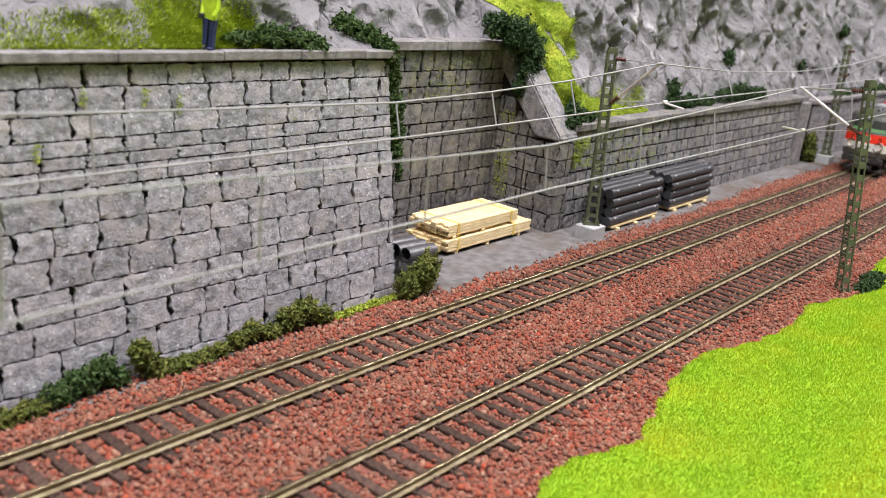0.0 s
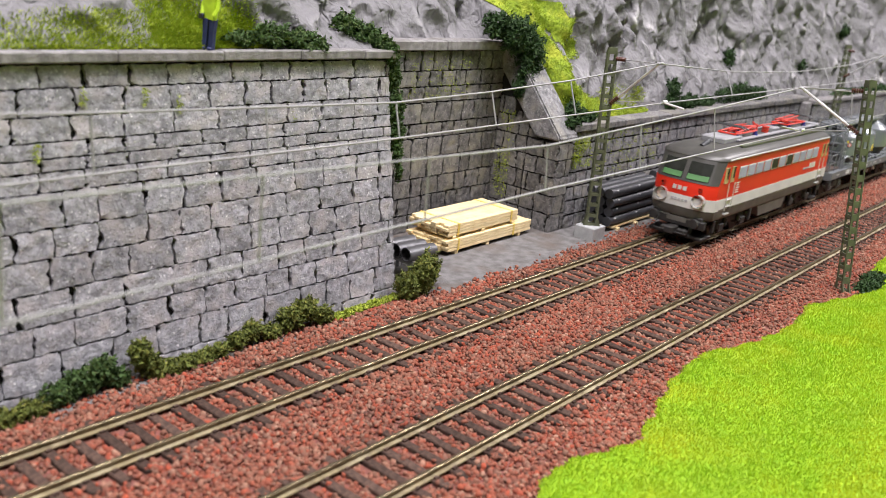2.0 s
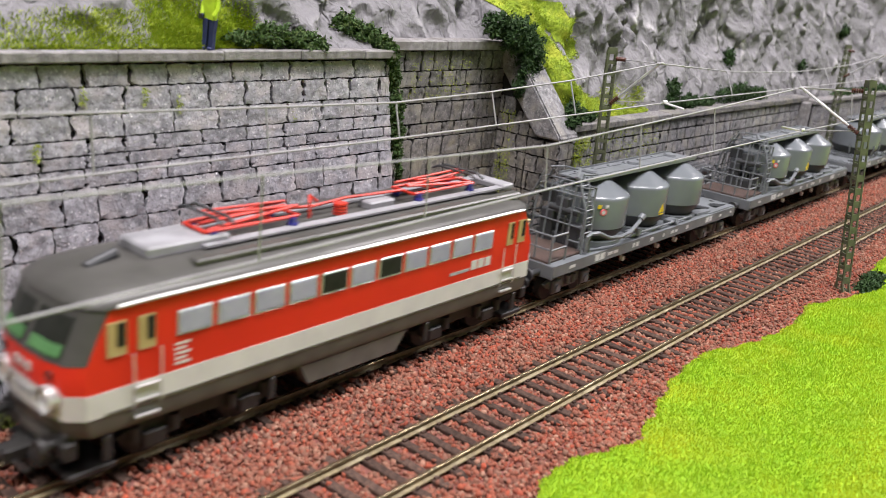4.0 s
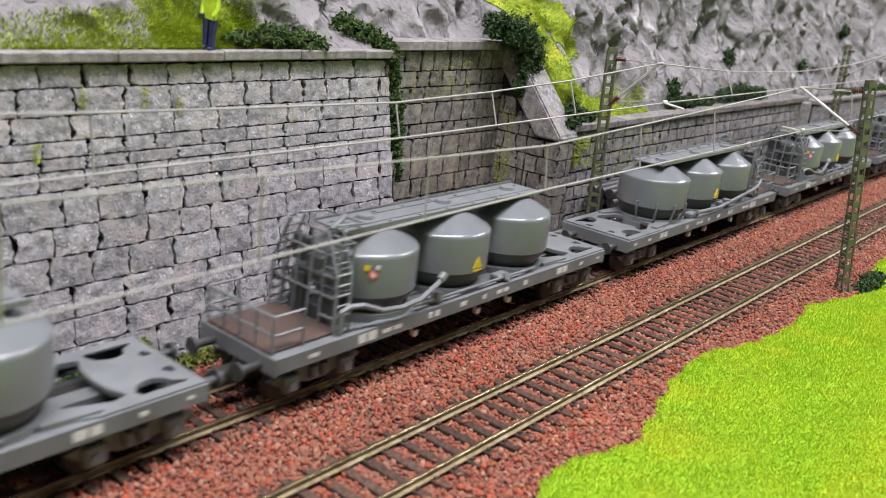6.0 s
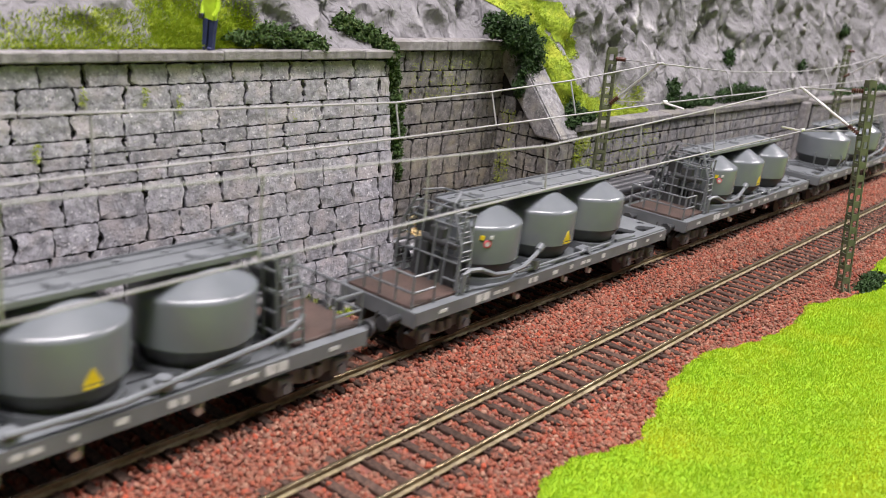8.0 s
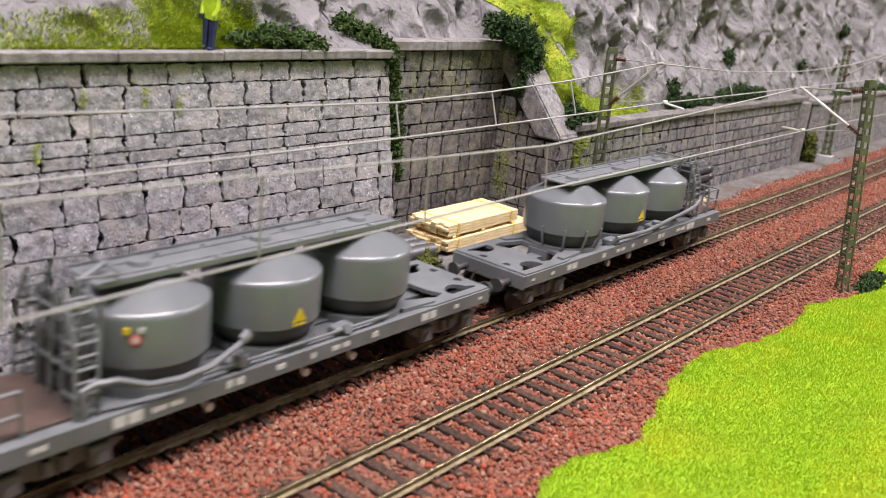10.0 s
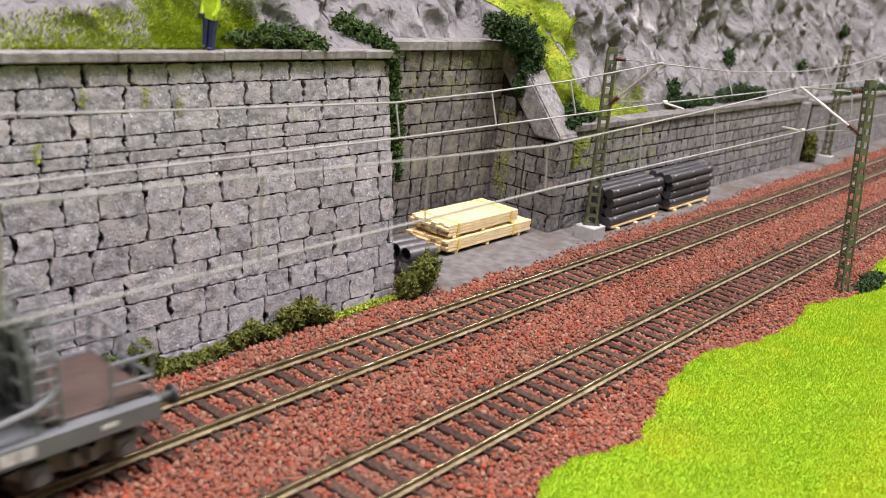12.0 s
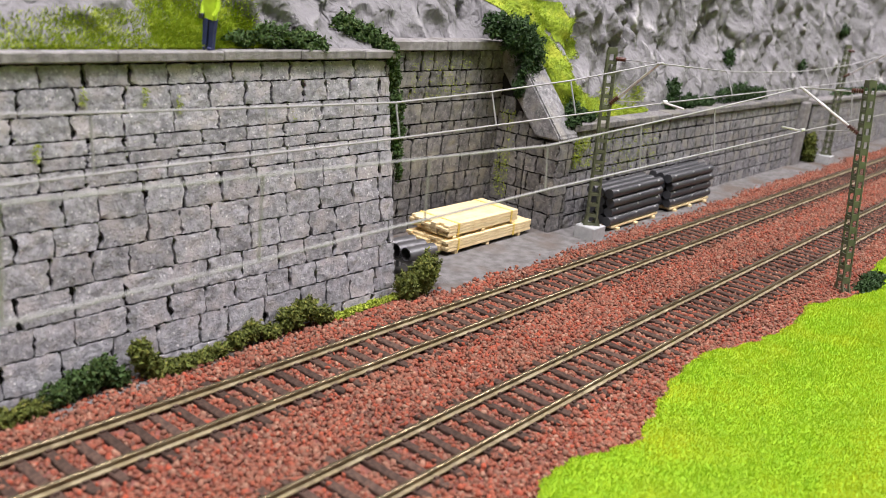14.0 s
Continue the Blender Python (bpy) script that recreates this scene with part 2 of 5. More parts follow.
def cyl(bm, p0, p1, r0, r1=None, seg=10, mi=0, caps=True):
    p0, p1 = Vector(p0), Vector(p1)
    r1 = r0 if r1 is None else r1
    d = (p1 - p0).normalized()
    a = d.orthogonal().normalized()
    b = d.cross(a)
    rings = []
    for p, r in ((p0, r0), (p1, r1)):
        rings.append([bm.verts.new(p + (a * math.cos(2 * math.pi * i / seg) + b * math.sin(2 * math.pi * i / seg)) * r) for i in range(seg)])
    for i in range(seg):
        f = bm.faces.new((rings[0][i], rings[0][(i + 1) % seg], rings[1][(i + 1) % seg], rings[1][i]))
        f.material_index = mi
    if caps:
        bm.faces.new(rings[0][::-1]).material_index = mi
        bm.faces.new(rings[1]).material_index = mi


def tube(bm, pts, r, seg=6, mi=0):
    """A round bar along points."""
    pts = [Vector(p) for p in pts]
    rings = []
    ref = None
    for i, p in enumerate(pts):
        d = (pts[min(i + 1, len(pts) - 1)] - pts[max(i - 1, 0)]).normalized()
        a = d.orthogonal().normalized() if ref is None else (ref - d * ref.dot(d)).normalized()
        ref = a
        b = d.cross(a)
        rings.append([bm.verts.new(p + (a * math.cos(2 * math.pi * k / seg) + b * math.sin(2 * math.pi * k / seg)) * r) for k in range(seg)])
    for q, w in zip(rings, rings[1:]):
        for k in range(seg):
            bm.faces.new((q[k], q[(k + 1) % seg], w[(k + 1) % seg], w[k])).material_index = mi
    bm.faces.new(rings[0][::-1]).material_index = mi
    bm.faces.new(rings[-1]).material_index = mi


def lathe(bm, profile, cx, cy, cz=0.0, seg=32, mi=0):
    rings = []
    for r, z in profile:
        if r < 1e-4:
            rings.append([bm.verts.new((cx, cy, cz + z))])
        else:
            rings.append([bm.verts.new((cx + r * math.cos(2 * math.pi * i / seg), cy + r * math.sin(2 * math.pi * i / seg), cz + z)) for i in range(seg)])
    for a, b in zip(rings, rings[1:]):
        for i in range(seg):
            j = (i + 1) % seg
            if len(a) == 1 and len(b) == 1:
                continue
            if len(a) == 1:
                f = bm.faces.new((a[0], b[j], b[i]))
            elif len(b) == 1:
                f = bm.faces.new((a[i], a[j], b[0]))
            else:
                f = bm.faces.new((a[i], a[j], b[j], b[i]))
            f.material_index = mi


def prism(bm, poly, lo, hi, axis="x", mi=0):
    """A polygon drawn across an axis and drawn out along it."""
    def at(a, b, c):
        return {"x": (c, a, b), "y": (a, c, b), "z": (a, b, c)}[axis]
    A = [bm.verts.new(at(a, b, lo)) for a, b in poly]
    B = [bm.verts.new(at(a, b, hi)) for a, b in poly]
    n = len(poly)
    for i in range(n):
        bm.faces.new((A[i], A[(i + 1) % n], B[(i + 1) % n], B[i])).material_index = mi
    bm.faces.new(A[::-1]).material_index = mi
    bm.faces.new(B).material_index = mi


def loft(bm, sections, mi=0, caps=True):
    """Joins rings of equally many points."""
    rings = [[bm.verts.new(p) for p in s] for s in sections]
    n = len(rings[0])
    out = []
    for a, b in zip(rings, rings[1:]):
        for i in range(n):
            f = bm.faces.new((a[i], a[(i + 1) % n], b[(i + 1) % n], b[i]))
            f.material_index = mi
            out.append(f)
    if caps:
        out.append(bm.faces.new(rings[0][::-1]))
        out.append(bm.faces.new(rings[-1]))
        out[-1].material_index = out[-2].material_index = mi
    return out


def raw_mesh(name, verts, faces, material, smooth=False):
    """A large mesh from arrays, in mm; faces is an array of equal-sided polygons."""
    me = bpy.data.meshes.new(name)
    verts, faces = np.asarray(verts, np.float32) * K, np.asarray(faces, np.int32)
    me.vertices.add(len(verts))
    me.vertices.foreach_set("co", verts.ravel())
    me.loops.add(faces.size)
    me.loops.foreach_set("vertex_index", faces.ravel())
    me.polygons.add(len(faces))
    me.polygons.foreach_set("loop_start", np.arange(0, faces.size, faces.shape[1], dtype=np.int32))
    me.polygons.foreach_set("loop_total", np.full(len(faces), faces.shape[1], np.int32))
    me.update(calc_edges=True)
    me.materials.append(material)
    if smooth:
        me.shade_smooth()
    return new(name, me)


RNG = np.random.default_rng(7)
Y1, Y2 = 180.9, 128.1   # centre lines of the two tracks
GROUND = -4.0           # yard level; the rail heads lie at 0


# ---- ground and setting ----
def build_ground():
    bm = bmesh.new()
    xs = [-900, -100, 60, 243, 372, 740, 1000, 2200]
    ys = [-900, -100, 60, 98, 205, 300, 1200]
    g = [[bm.verts.new((x, y, GROUND - 0.6)) for x in xs] for y in ys]
    for j in range(len(ys) - 1):
        for i in range(len(xs) - 1):
            bm.faces.new((g[j][i], g[j][i + 1], g[j + 1][i + 1], g[j + 1][i]))
    tagged(finish("ground", bm, M_YARD), "grey gritty baseboard of the model railway layout", "ground", kind="structure")
    # yard surface with slight unevenness
    bm = bmesh.new()
    nx, ny = 120, 14
    g = []
    for j in range(ny + 1):
        row = []
        for i in range(nx + 1):
            x, y = 60 + 760 * i / nx, 203 + 75 * j / ny
            row.append(bm.verts.new((x, y, GROUND + 0.5 * noise.noise((x * 0.06, y * 0.06, 3)) - (0.5 if j == 0 else 0))))
        g.append(row)
    for j in range(ny):
        for i in range(nx):
            bm.faces.new((g[j][i], g[j][i + 1], g[j + 1][i + 1], g[j + 1][i]))
    tagged(finish("pavement", bm, M_YARD, smooth=True), "grey trodden yard ground beside the track", "ground", kind="structure")
    # raised ballast bed under both tracks
    bm = bmesh.new()
    prism(bm, [(94, GROUND - 0.5), (98, -3.5), (201, -3.7), (205, GROUND - 0.5)], -120, 1600, "x")
    tagged(finish("ballast_bed", bm, M_BED), "reddish brown bed below the loose ballast", "ballast bed", kind="structure")


def build_room():
    for nm, b in (("wall_south", (-2200, 3200, -2000, -1950, -900, 1700)), ("wall_north", (-2200, 3200, 1500, 1550, -900, 1700)),
                  ("wall_west", (-2250, -2200, -2000, 1550, -900, 1700)), ("wall_east", (3200, 3250, -2000, 1550, -900, 1700)),
                  ("ceiling", (-2250, 3250, -2000, 1550, 1700, 1750)), ("floor", (-2250, 3250, -2000, 1550, -950, -900))):
        bm = bmesh.new()
        box(bm, *b)
        tagged(finish(nm, bm, M_ROOMWALL), "plain pale painted surface of the layout room", nm.split("_")[0], kind="structure")


def block(bm_name, base, along, up, out, w, h, parent, material, rnd, join=None):
    """One cut stone: a rough, slightly cushioned face with chipped upright edges, set into the wall."""
    bm = join if join is not None else bmesh.new()
    nu, nv = 12, 7
    seed = rnd.uniform(0, 500)
    small = min(1.0, h / 7.5)
    chips = [[max(0.0, noise.noise((seed + k * 37, b * 0.62, 1.0)) * 1.9 - 0.12) for b in range(nv + 1)] for k in (0, 1)]
    for k in (0, 1):
        if rnd.random() < 0.45:
            c, deep = rnd.randrange(nv + 1), rnd.uniform(0.5, 1.3)
            for b in range(nv + 1):
                chips[k][b] += deep * max(0.0, 1 - abs(b - c) / 2.6)
    front = []
    for b in range(nv + 1):
        row = []
        for a in range(nu + 1):
            u, v = w * a / nu, h * b / nv
            p = (seed + u * 0.33, v * 0.33, 5.0)
            du, dv = rnd.uniform(-0.16, 0.16), rnd.uniform(-0.12, 0.12)
            d = 0.42 * small * noise.noise(p) + rnd.uniform(-0.14, 0.16) * small
            if a in (0, nu):
                du += min(chips[a // nu][b], w * 0.2) * (1 if a == 0 else -1)
                du += rnd.uniform(-0.3, 0.3) * small
                d -= 0.08 + rnd.uniform(0, 0.2)
            if b in (0, nv):
                dv += 0.36 * small * noise.noise((seed + u * 0.2, b * 9.0, 8.0)) + rnd.uniform(-0.2, 0.2) * small
                d -= 0.05
            row.append(bm.verts.new(base + along * (u + du) + up * (v + dv) + out * d))
        front.append(row)
    for b in range(nv):
        for a in range(nu):
            bm.faces.new((front[b][a], front[b][a + 1], front[b + 1][a + 1], front[b + 1][a]))
    ring = [front[0][a] for a in range(nu + 1)] + [front[b][nu] for b in range(1, nv + 1)] + [front[nv][a] for a in range(nu - 1, -1, -1)] + [front[b][0] for b in range(nv - 1, 0, -1)]
    back = [bm.verts.new(v.co - out * 1.9) for v in ring]
    for i in range(len(ring)):
        k = (i + 1) % len(ring)
        bm.faces.new((ring[k], ring[i], back[i], back[k]))
    if join is None:
        me = bpy.data.meshes.new(bm_name)
        bm.to_mesh(me)
        bm.free()
        me.transform(Matrix.Scale(K, 4))
        me.materials.append(material)
        me.shade_smooth()
        me.set_sharp_from_angle(angle=radians(24))
        ob = new(bm_name, me)
        ob.parent = parent
        return ob


def courses(parent, origin, along, up, out, length, heights, width, seed, material, joint=0.46, join=None, odd=None, skip=None):
    """Courses of stones from the top down on a wall face."""
    rnd = random.Random(seed)
    z = sum(heights)
    for ci, h in enumerate(heights):
        z -= h
        a = -rnd.uniform(0, width * 0.6)
        while a < length:
            w = width * rnd.uniform(0.72, 1.25)
            lo, hi = max(a, 0), min(a + w, length)
            if hi - lo > 2.0 and not (skip and skip((lo + hi) / 2, z + h / 2)):
                m = material
                if odd and rnd.random() < 0.002:
                    m = odd
                block("stone", Vector(origin) + along * (lo + joint * 0.3) + up * (z + joint / 2), along, up, out, hi - lo - joint * 0.6, h - joint, parent, m, rnd, join)
            a += w


XA, ZA = Vector((1, 0, 0)), Vector((0, 0, 1))


def coping(name, x0, x1, y0, y1, z0, z1, step, parent, seed, material=M_COPING):
    """A run of coping slabs, each a piece of its own."""
    rnd = random.Random(seed)
    x = x0
    while x < x1 - 2:
        w = min(step * rnd.uniform(0.8, 1.2), x1 - x)
        bm = bmesh.new()
        dz, dy = rnd.uniform(-0.15, 0.15), rnd.uniform(-0.3, 0.3)
        box(bm, x + 0.12, x + w - 0.12, y0 + dy, y1, z0 + dz * 0.3, z1 + dz, bevel=0.4)
        part(name, bm, material, parent)
        x += w


def build_walls():
    # high retaining wall, battered
    up = Vector((0, 14, 90)).normalized()
    out = Vector((0, -90, 14)).normalized()
    bm = bmesh.new()
    prism(bm, [(215.3, -6), (229.3, 85.5), (262, 85.5), (262, -6)], -260, 242.4, "x")
    w = tagged(finish("wall_1", bm, M_JOINT), "high battered retaining wall of rough grey cast stone blocks", "retaining wall", kind="structure")
    hs = [6.1, 7.3, 6.6, 4.4, 3.5, 5.4, 9.6, 8.1, 8.8, 8.9, 8.2, 9.5, 4.8]
    k = 91.2 / sum(hs)
    courses(w, (44, 213.9, GROUND - 1), XA, up, out, 199, [h * k for h in hs], 13.5, 3, M_STONE, odd=M_STONE_TAN)
    coping("coping_slab", -40, 244.5, 226.0, 240, 85.7, 88.8, 34, w, 5)
    # wall at the back of the storage bay
    bm = bmesh.new()
    box(bm, 238, 392, 270.5, 300, -6, 82.4)
    w = tagged(finish("wall_2", bm, M_JOINT), "dark weathered stone block wall at the back of the storage bay", "retaining wall", kind="structure")
    courses(w, (244, 269.3, GROUND), XA, ZA, Vector((0, -1, 0)), 130, [9.2, 7.4, 7.4, 9.8, 7.0, 9.6, 9.8, 9.0, 8.6, 8.6], 10.5, 9, M_STONE_DARK, joint=0.8)
    coping("coping_slab", 243, 378, 267.4, 284, 82.6, 87.0, 40, w, 6)
    # wing wall and pier at the bay's side
    bm = bmesh.new()
    prism(bm, [(231, -6), (231, 43), (243, 43), (270, 74.5), (272, 80), (272, -6)], 373.5, 386, "x")
    w = tagged(finish("wall_3", bm, M_JOINT), "stone wing wall with a sloping cap beside the bay", "retaining wall", kind="structure")
    side, o = Vector((0, -1, 0)), Vector((-1, 0, 0))
    courses(w, (372.4, 249.6, GROUND - 0.5), side, ZA, o, 19.6, [8.6, 8.8, 9.6, 9.6, 9.8], 11, 21, M_STONE_DARK, joint=0.8)
    courses(w, (373.0, 270, GROUND - 0.5), side, ZA, o, 20, [7.5, 9.2, 9.2, 9.2, 8.6, 8.8, 9.6, 9.6, 9.8], 9.5, 22, M_STONE_DARK, joint=0.8, skip=lambda a, z: z > 42 + (27 - a) * 1.1)
    courses(w, (372.6, 229.8, GROUND - 0.5), XA, ZA, Vector((0, -1, 0)), 13, [8.6, 8.8, 9.6, 9.6, 9.8], 13, 23, M_STONE_DARK, joint=0.8)
    courses(w, (373.0, 250, 42.0), side, ZA, o, 6, [4.6], 8, 25, M_STONE_DARK, joint=0.8)
    courses(w, (373.0, 258, 46.5), side, ZA, o, 8, [7.5], 9, 26, M_STONE_DARK, joint=0.8)
    bm = bmesh.new()
    prism(bm, [(229.0, 43.4), (229.4, 45.8), (262, 84), (271, 86), (271, 75), (244, 43.2)], 370.6, 388.0, "x")
    bmesh.ops.bevel(bm, geom=bm.edges[:], offset=0.9, segments=2, affect="EDGES")
    part("sloping_cap", bm, M_STONE_MID, w, "sloping grey cap stone")
    # low retaining wall along the line
    bm = bmesh.new()
    prism(bm, [(230.6, -6), (233.2, 46.4), (260, 46.4), (260, -6)], 385, 734, "x")
    w = tagged(finish("wall_4", bm, M_JOINT), "low grey stone block retaining wall along the line", "retaining wall", kind="structure")
    up = Vector((0, 2.6, 52)).normalized()
    out = Vector((0, -52, 2.6)).normalized()
    courses(w, (386, 229.5, GROUND - 0.5), XA, up, out, 346, [6.6, 7.2, 7.4, 7.6, 7.4, 7.6, 7.4], 11.5, 31, M_STONE_MID, joint=1.1)
    coping("coping_slab", 386, 737, 230.6, 242, 46.6, 50.2, 26, w, 8, M_STONE_DARK)
    bm = bmesh.new()
    box(bm, 722, 736, 227.2, 234, -6, 46.4, bevel=0.5)
    part("pilaster", bm, M_COPING, w, "pale plain pilaster at the wall's end")
    # far wall beyond the niche
    bm = bmesh.new()
    box(bm, 757, 2100, 233, 262, -6, 42.2)
    box(bm, 730, 757, 252, 262, -6, 45)
    w = tagged(finish("wall_5", bm, M_JOINT), "far grey stone retaining wall beyond the niche", "retaining wall", kind="structure")
    jm = bmesh.new()
    courses(w, (758, 231.9, GROUND - 0.5), XA, ZA, Vector((0, -1, 0)), 560, [6.6] * 7, 12, 41, M_STONE_MID, join=jm)
    tagged(part("stones", jm, M_STONE_MID, w, "grey stone blocks"), kind="stuff")
    coping("coping_slab", 757, 1400, 230.5, 244, 42.4, 45.6, 40, w, 11)


# ---- hillside ----
def smooth(a, b, x):
    t = min(1.0, max(0.0, (x - a) / (b - a)))
    return t * t * (3 - 2 * t)


def hill(x, v):
    """A point of the rock face: v runs from its foot (0) to its top (1)."""
    a, b = smooth(236, 250, x), smooth(366, 400, x)
    yb = 230 + (278 - 230) * a + (241 - 278) * b
    zb = 88.3 + (85.5 - 88.3) * a + (49.0 - 85.5) * b - 6 * smooth(700, 800, x)
    lean = 0.75 - 0.35 * smooth(240, 480, x)
    z = zb + v * (330 - zb)
    h = z - zb
    y = yb + lean * h
    p = Vector((x * 0.012, y * 0.012, z * 0.014))
    n = noise.fractal(p * 1.3, 0.9, 2.0, 5)
    fold = 1.0 - abs(noise.noise(Vector((x * 0.011 + z * 0.012, 2.0, z * 0.007)))) * 2
    fold2 = 1.0 - abs(noise.noise(Vector((x * 0.030 - z * 0.016, 7.0, z * 0.016)))) * 2
    fold3 = 1.0 - abs(noise.noise(Vector((x * 0.07 + z * 0.03, 9.0, z * 0.04)))) * 2
    facet = noise.voronoi(Vector((x * 0.022, 3.0, z * 0.022)))[0]
    k = min(1.0, h / 14.0) if x < 400 else min(1.0, h / 34.0)
    wx = x + 9 * noise.noise(Vector((x * 0.03, 4.0, z * 0.03)))
    wz = z + 9 * noise.noise(Vector((x * 0.03, 14.0, z * 0.03)))
    fold4 = 1.0 - abs(noise.noise(Vector((wx * 0.05 - wz * 0.035, 12.0, wz * 0.03)))) * 2
    fold5 = 1.0 - abs(noise.noise(Vector((wx * 0.13 + wz * 0.05, 15.0, wz * 0.09)))) * 2
    y += k * (4 * n - 7 * (fold - 0.5) - 7.0 * (fold2 - 0.5) - 4.5 * (fold3 - 0.5) - 5.0 * (fold4 - 0.5) - 1.7 * (fold5 - 0.5) + 4 * (facet[0] - 0.4))
    return Vector((x, y, z + k * 2.5 * noise.noise(p * 3)))


def build_hill():
    xs = np.concatenate([np.arange(-150, 60, 8), np.arange(60, 1000, 1.7), np.arange(1000, 2100, 8)])
    vs = np.concatenate([np.linspace(0, 0.34, 74), np.linspace(0.36, 1, 20)])
    V = [(*hill(float(x), float(v)),) for v in vs for x in xs]
    n = len(xs)
    V += [(float(x), 1300.0, 330.0) for x in xs]
    F = [(j * n + i, j * n + i + 1, (j + 1) * n + i + 1, (j + 1) * n + i) for j in range(len(vs)) for i in range(n - 1)]
    tagged(raw_mesh("cliff", V, F, M_ROCK, smooth=True), "crumpled grey plaster rock face with pale worn ridges and shade painted into creases", "rock face", kind="structure")
    # level shelf between the copings and the rock
    bm = bmesh.new()
    box(bm, -150, 243, 229.5, 262, 84, 88.3)
    box(bm, 243, 392, 275, 300, 80, 85.8)
    box(bm, 386, 740, 236, 262, 40, 49.2)
    tagged(finish("shelf", bm, M_ROCK), "grey rocky ledge behind the coping", "ledge", kind="structure")


def blades(name, pts, nrm, length, width, material, label, category, parent=None, lean=0.5, rng=RNG):
    """Fibres: a thin tapering blade at each point."""
    pts, nrm = np.asarray(pts, float), np.asarray(nrm, float)
    n = len(pts)
    ln = length * rng.uniform(0.6, 1.25, (n, 1))
    side = rng.normal(size=(n, 3))
    side -= nrm * (side * nrm).sum(1, keepdims=True)
    side /= np.linalg.norm(side, axis=1, keepdims=True)
    tip = nrm + lean * rng.normal(size=(n, 3))
    tip /= np.linalg.norm(tip, axis=1, keepdims=True)
    w = width * rng.uniform(0.7, 1.3, (n, 1)) * 0.5
    V = np.concatenate([pts - side * w, pts + side * w, pts + tip * ln * 0.6 + side * w * 0.7, pts + tip * ln], 1).reshape(-1, 3)
    b = np.arange(n)[:, None] * 4
    F = (b + np.array([[0, 1, 2, 3]]))
    ob = raw_mesh(name, V, F, material)
    tagged(ob, label, category, kind="stuff")
    if parent:
        ob.parent = parent
    return ob


def leaves(centers, n, size, rng, flat=0.75):
    """Leaf shapes thick on lumpy clumps: (x, y, z, rx, ry, rz) each."""
    C = np.asarray(centers, float)
    vol = (C[:, 3] * C[:, 4] * C[:, 5]) ** (2 / 3)
    idx = rng.choice(len(C), n, p=vol / vol.sum())
    d = rng.normal(size=(n, 3))
    d /= np.linalg.norm(d, axis=1, keepdims=True)
    rad = rng.uniform(0.45, 1.08, (n, 1)) ** 0.6
    lump = 1 + 0.36 * np.sin(d[:, :1] * 7 + C[idx, :1]) * np.cos(d[:, 2:] * 6 + d[:, 1:2] * 5)
    P = C[idx, :3] + d * C[idx, 3:6] * rad * lump
    a = rng.normal(size=(n, 3))
    a /= np.linalg.norm(a, axis=1, keepdims=True)
    b = np.cross(a, d + 0.6 * rng.normal(size=(n, 3)))
    b /= np.linalg.norm(b, axis=1, keepdims=True)
    s = size * rng.uniform(0.45, 1.3, (n, 1))
    c = np.cross(a, b)
    V = np.concatenate([P - a * s, P + b * s * 0.42 + c * s * 0.3, P + a * s, P - b * s * 0.42 + c * s * 0.3], 1).reshape(-1, 3)
    F = np.arange(n)[:, None] * 4 + np.array([[0, 1, 2, 3]])
    return V, F


def bush(centers, n, size, material, label, seed, category="bush", floor_z=None):
    rng = np.random.default_rng(seed)
    V, F = leaves(centers, n, size, rng)
    if floor_z is not None:
        V[:, 2] = np.maximum(V[:, 2], floor_z)
    return tagged(raw_mesh("bush", V, F, material), label, category, group="foam bushes")


# ---- tracks ----
def build_track(yc, name_label):
    t = tagged(empty("railway_track", mm(0, yc, 0)), name_label, "railway track", group="parallel tracks")
    prof = [(-1.25, -2.3), (-1.25, -1.95), (-0.32, -1.6), (-0.32, -0.75), (-0.55, -0.6), (-0.55, -0.28), (-0.47, -0.12), (-0.28, -0.02), (0.28, -0.02), (0.47, -0.12), (0.55, -0.28), (0.55, -0.6), (0.32, -0.75), (0.32, -1.6), (1.25, -1.95), (1.25, -2.3)]
    for y in (-8.8, 8.8):
        bm = bmesh.new()
        prism(bm, [(y + a, b) for a, b in prof], -120, 1600, "x")
        bmesh.ops.recalc_face_normals(bm, faces=bm.faces)
        for f in bm.faces:
            f.material_index = 1 if f.calc_center_median().z > -0.22 and abs(f.normal.x) < 0.5 else 0
        part("rail", bm, [M_RAIL, M_RAILTOP], t, "steel rail with bright head and rusty yellowish sides", smooth=True)
    # sleepers share one mesh
    bm = bmesh.new()
    box(bm, -1.45, 1.45, -15.2, 15.2, -4.2, -2.3, bevel=0.25)
    for y in (-8.8, 8.8):
        for s in (-1, 1):
            box(bm, -0.7, 0.7, y + s * 1.75 - 0.45, y + s * 1.75 + 0.45, -2.4, -1.75)
    first = None
    rnd = random.Random(int(yc))
    for i in range(150):
        x = 19.4 + 7.17 * i
        if first is None:
            first = part("sleeper", bm, M_SLEEPER, t)
            ob = first
        else:
            ob = new("sleeper", first.data)
            ob.parent = t
        ob.matrix_basis = mm(x + rnd.uniform(-0.15, 0.15), rnd.uniform(-0.2, 0.2), 0, 0, 0, rnd.uniform(-0.7, 0.7))
    return t


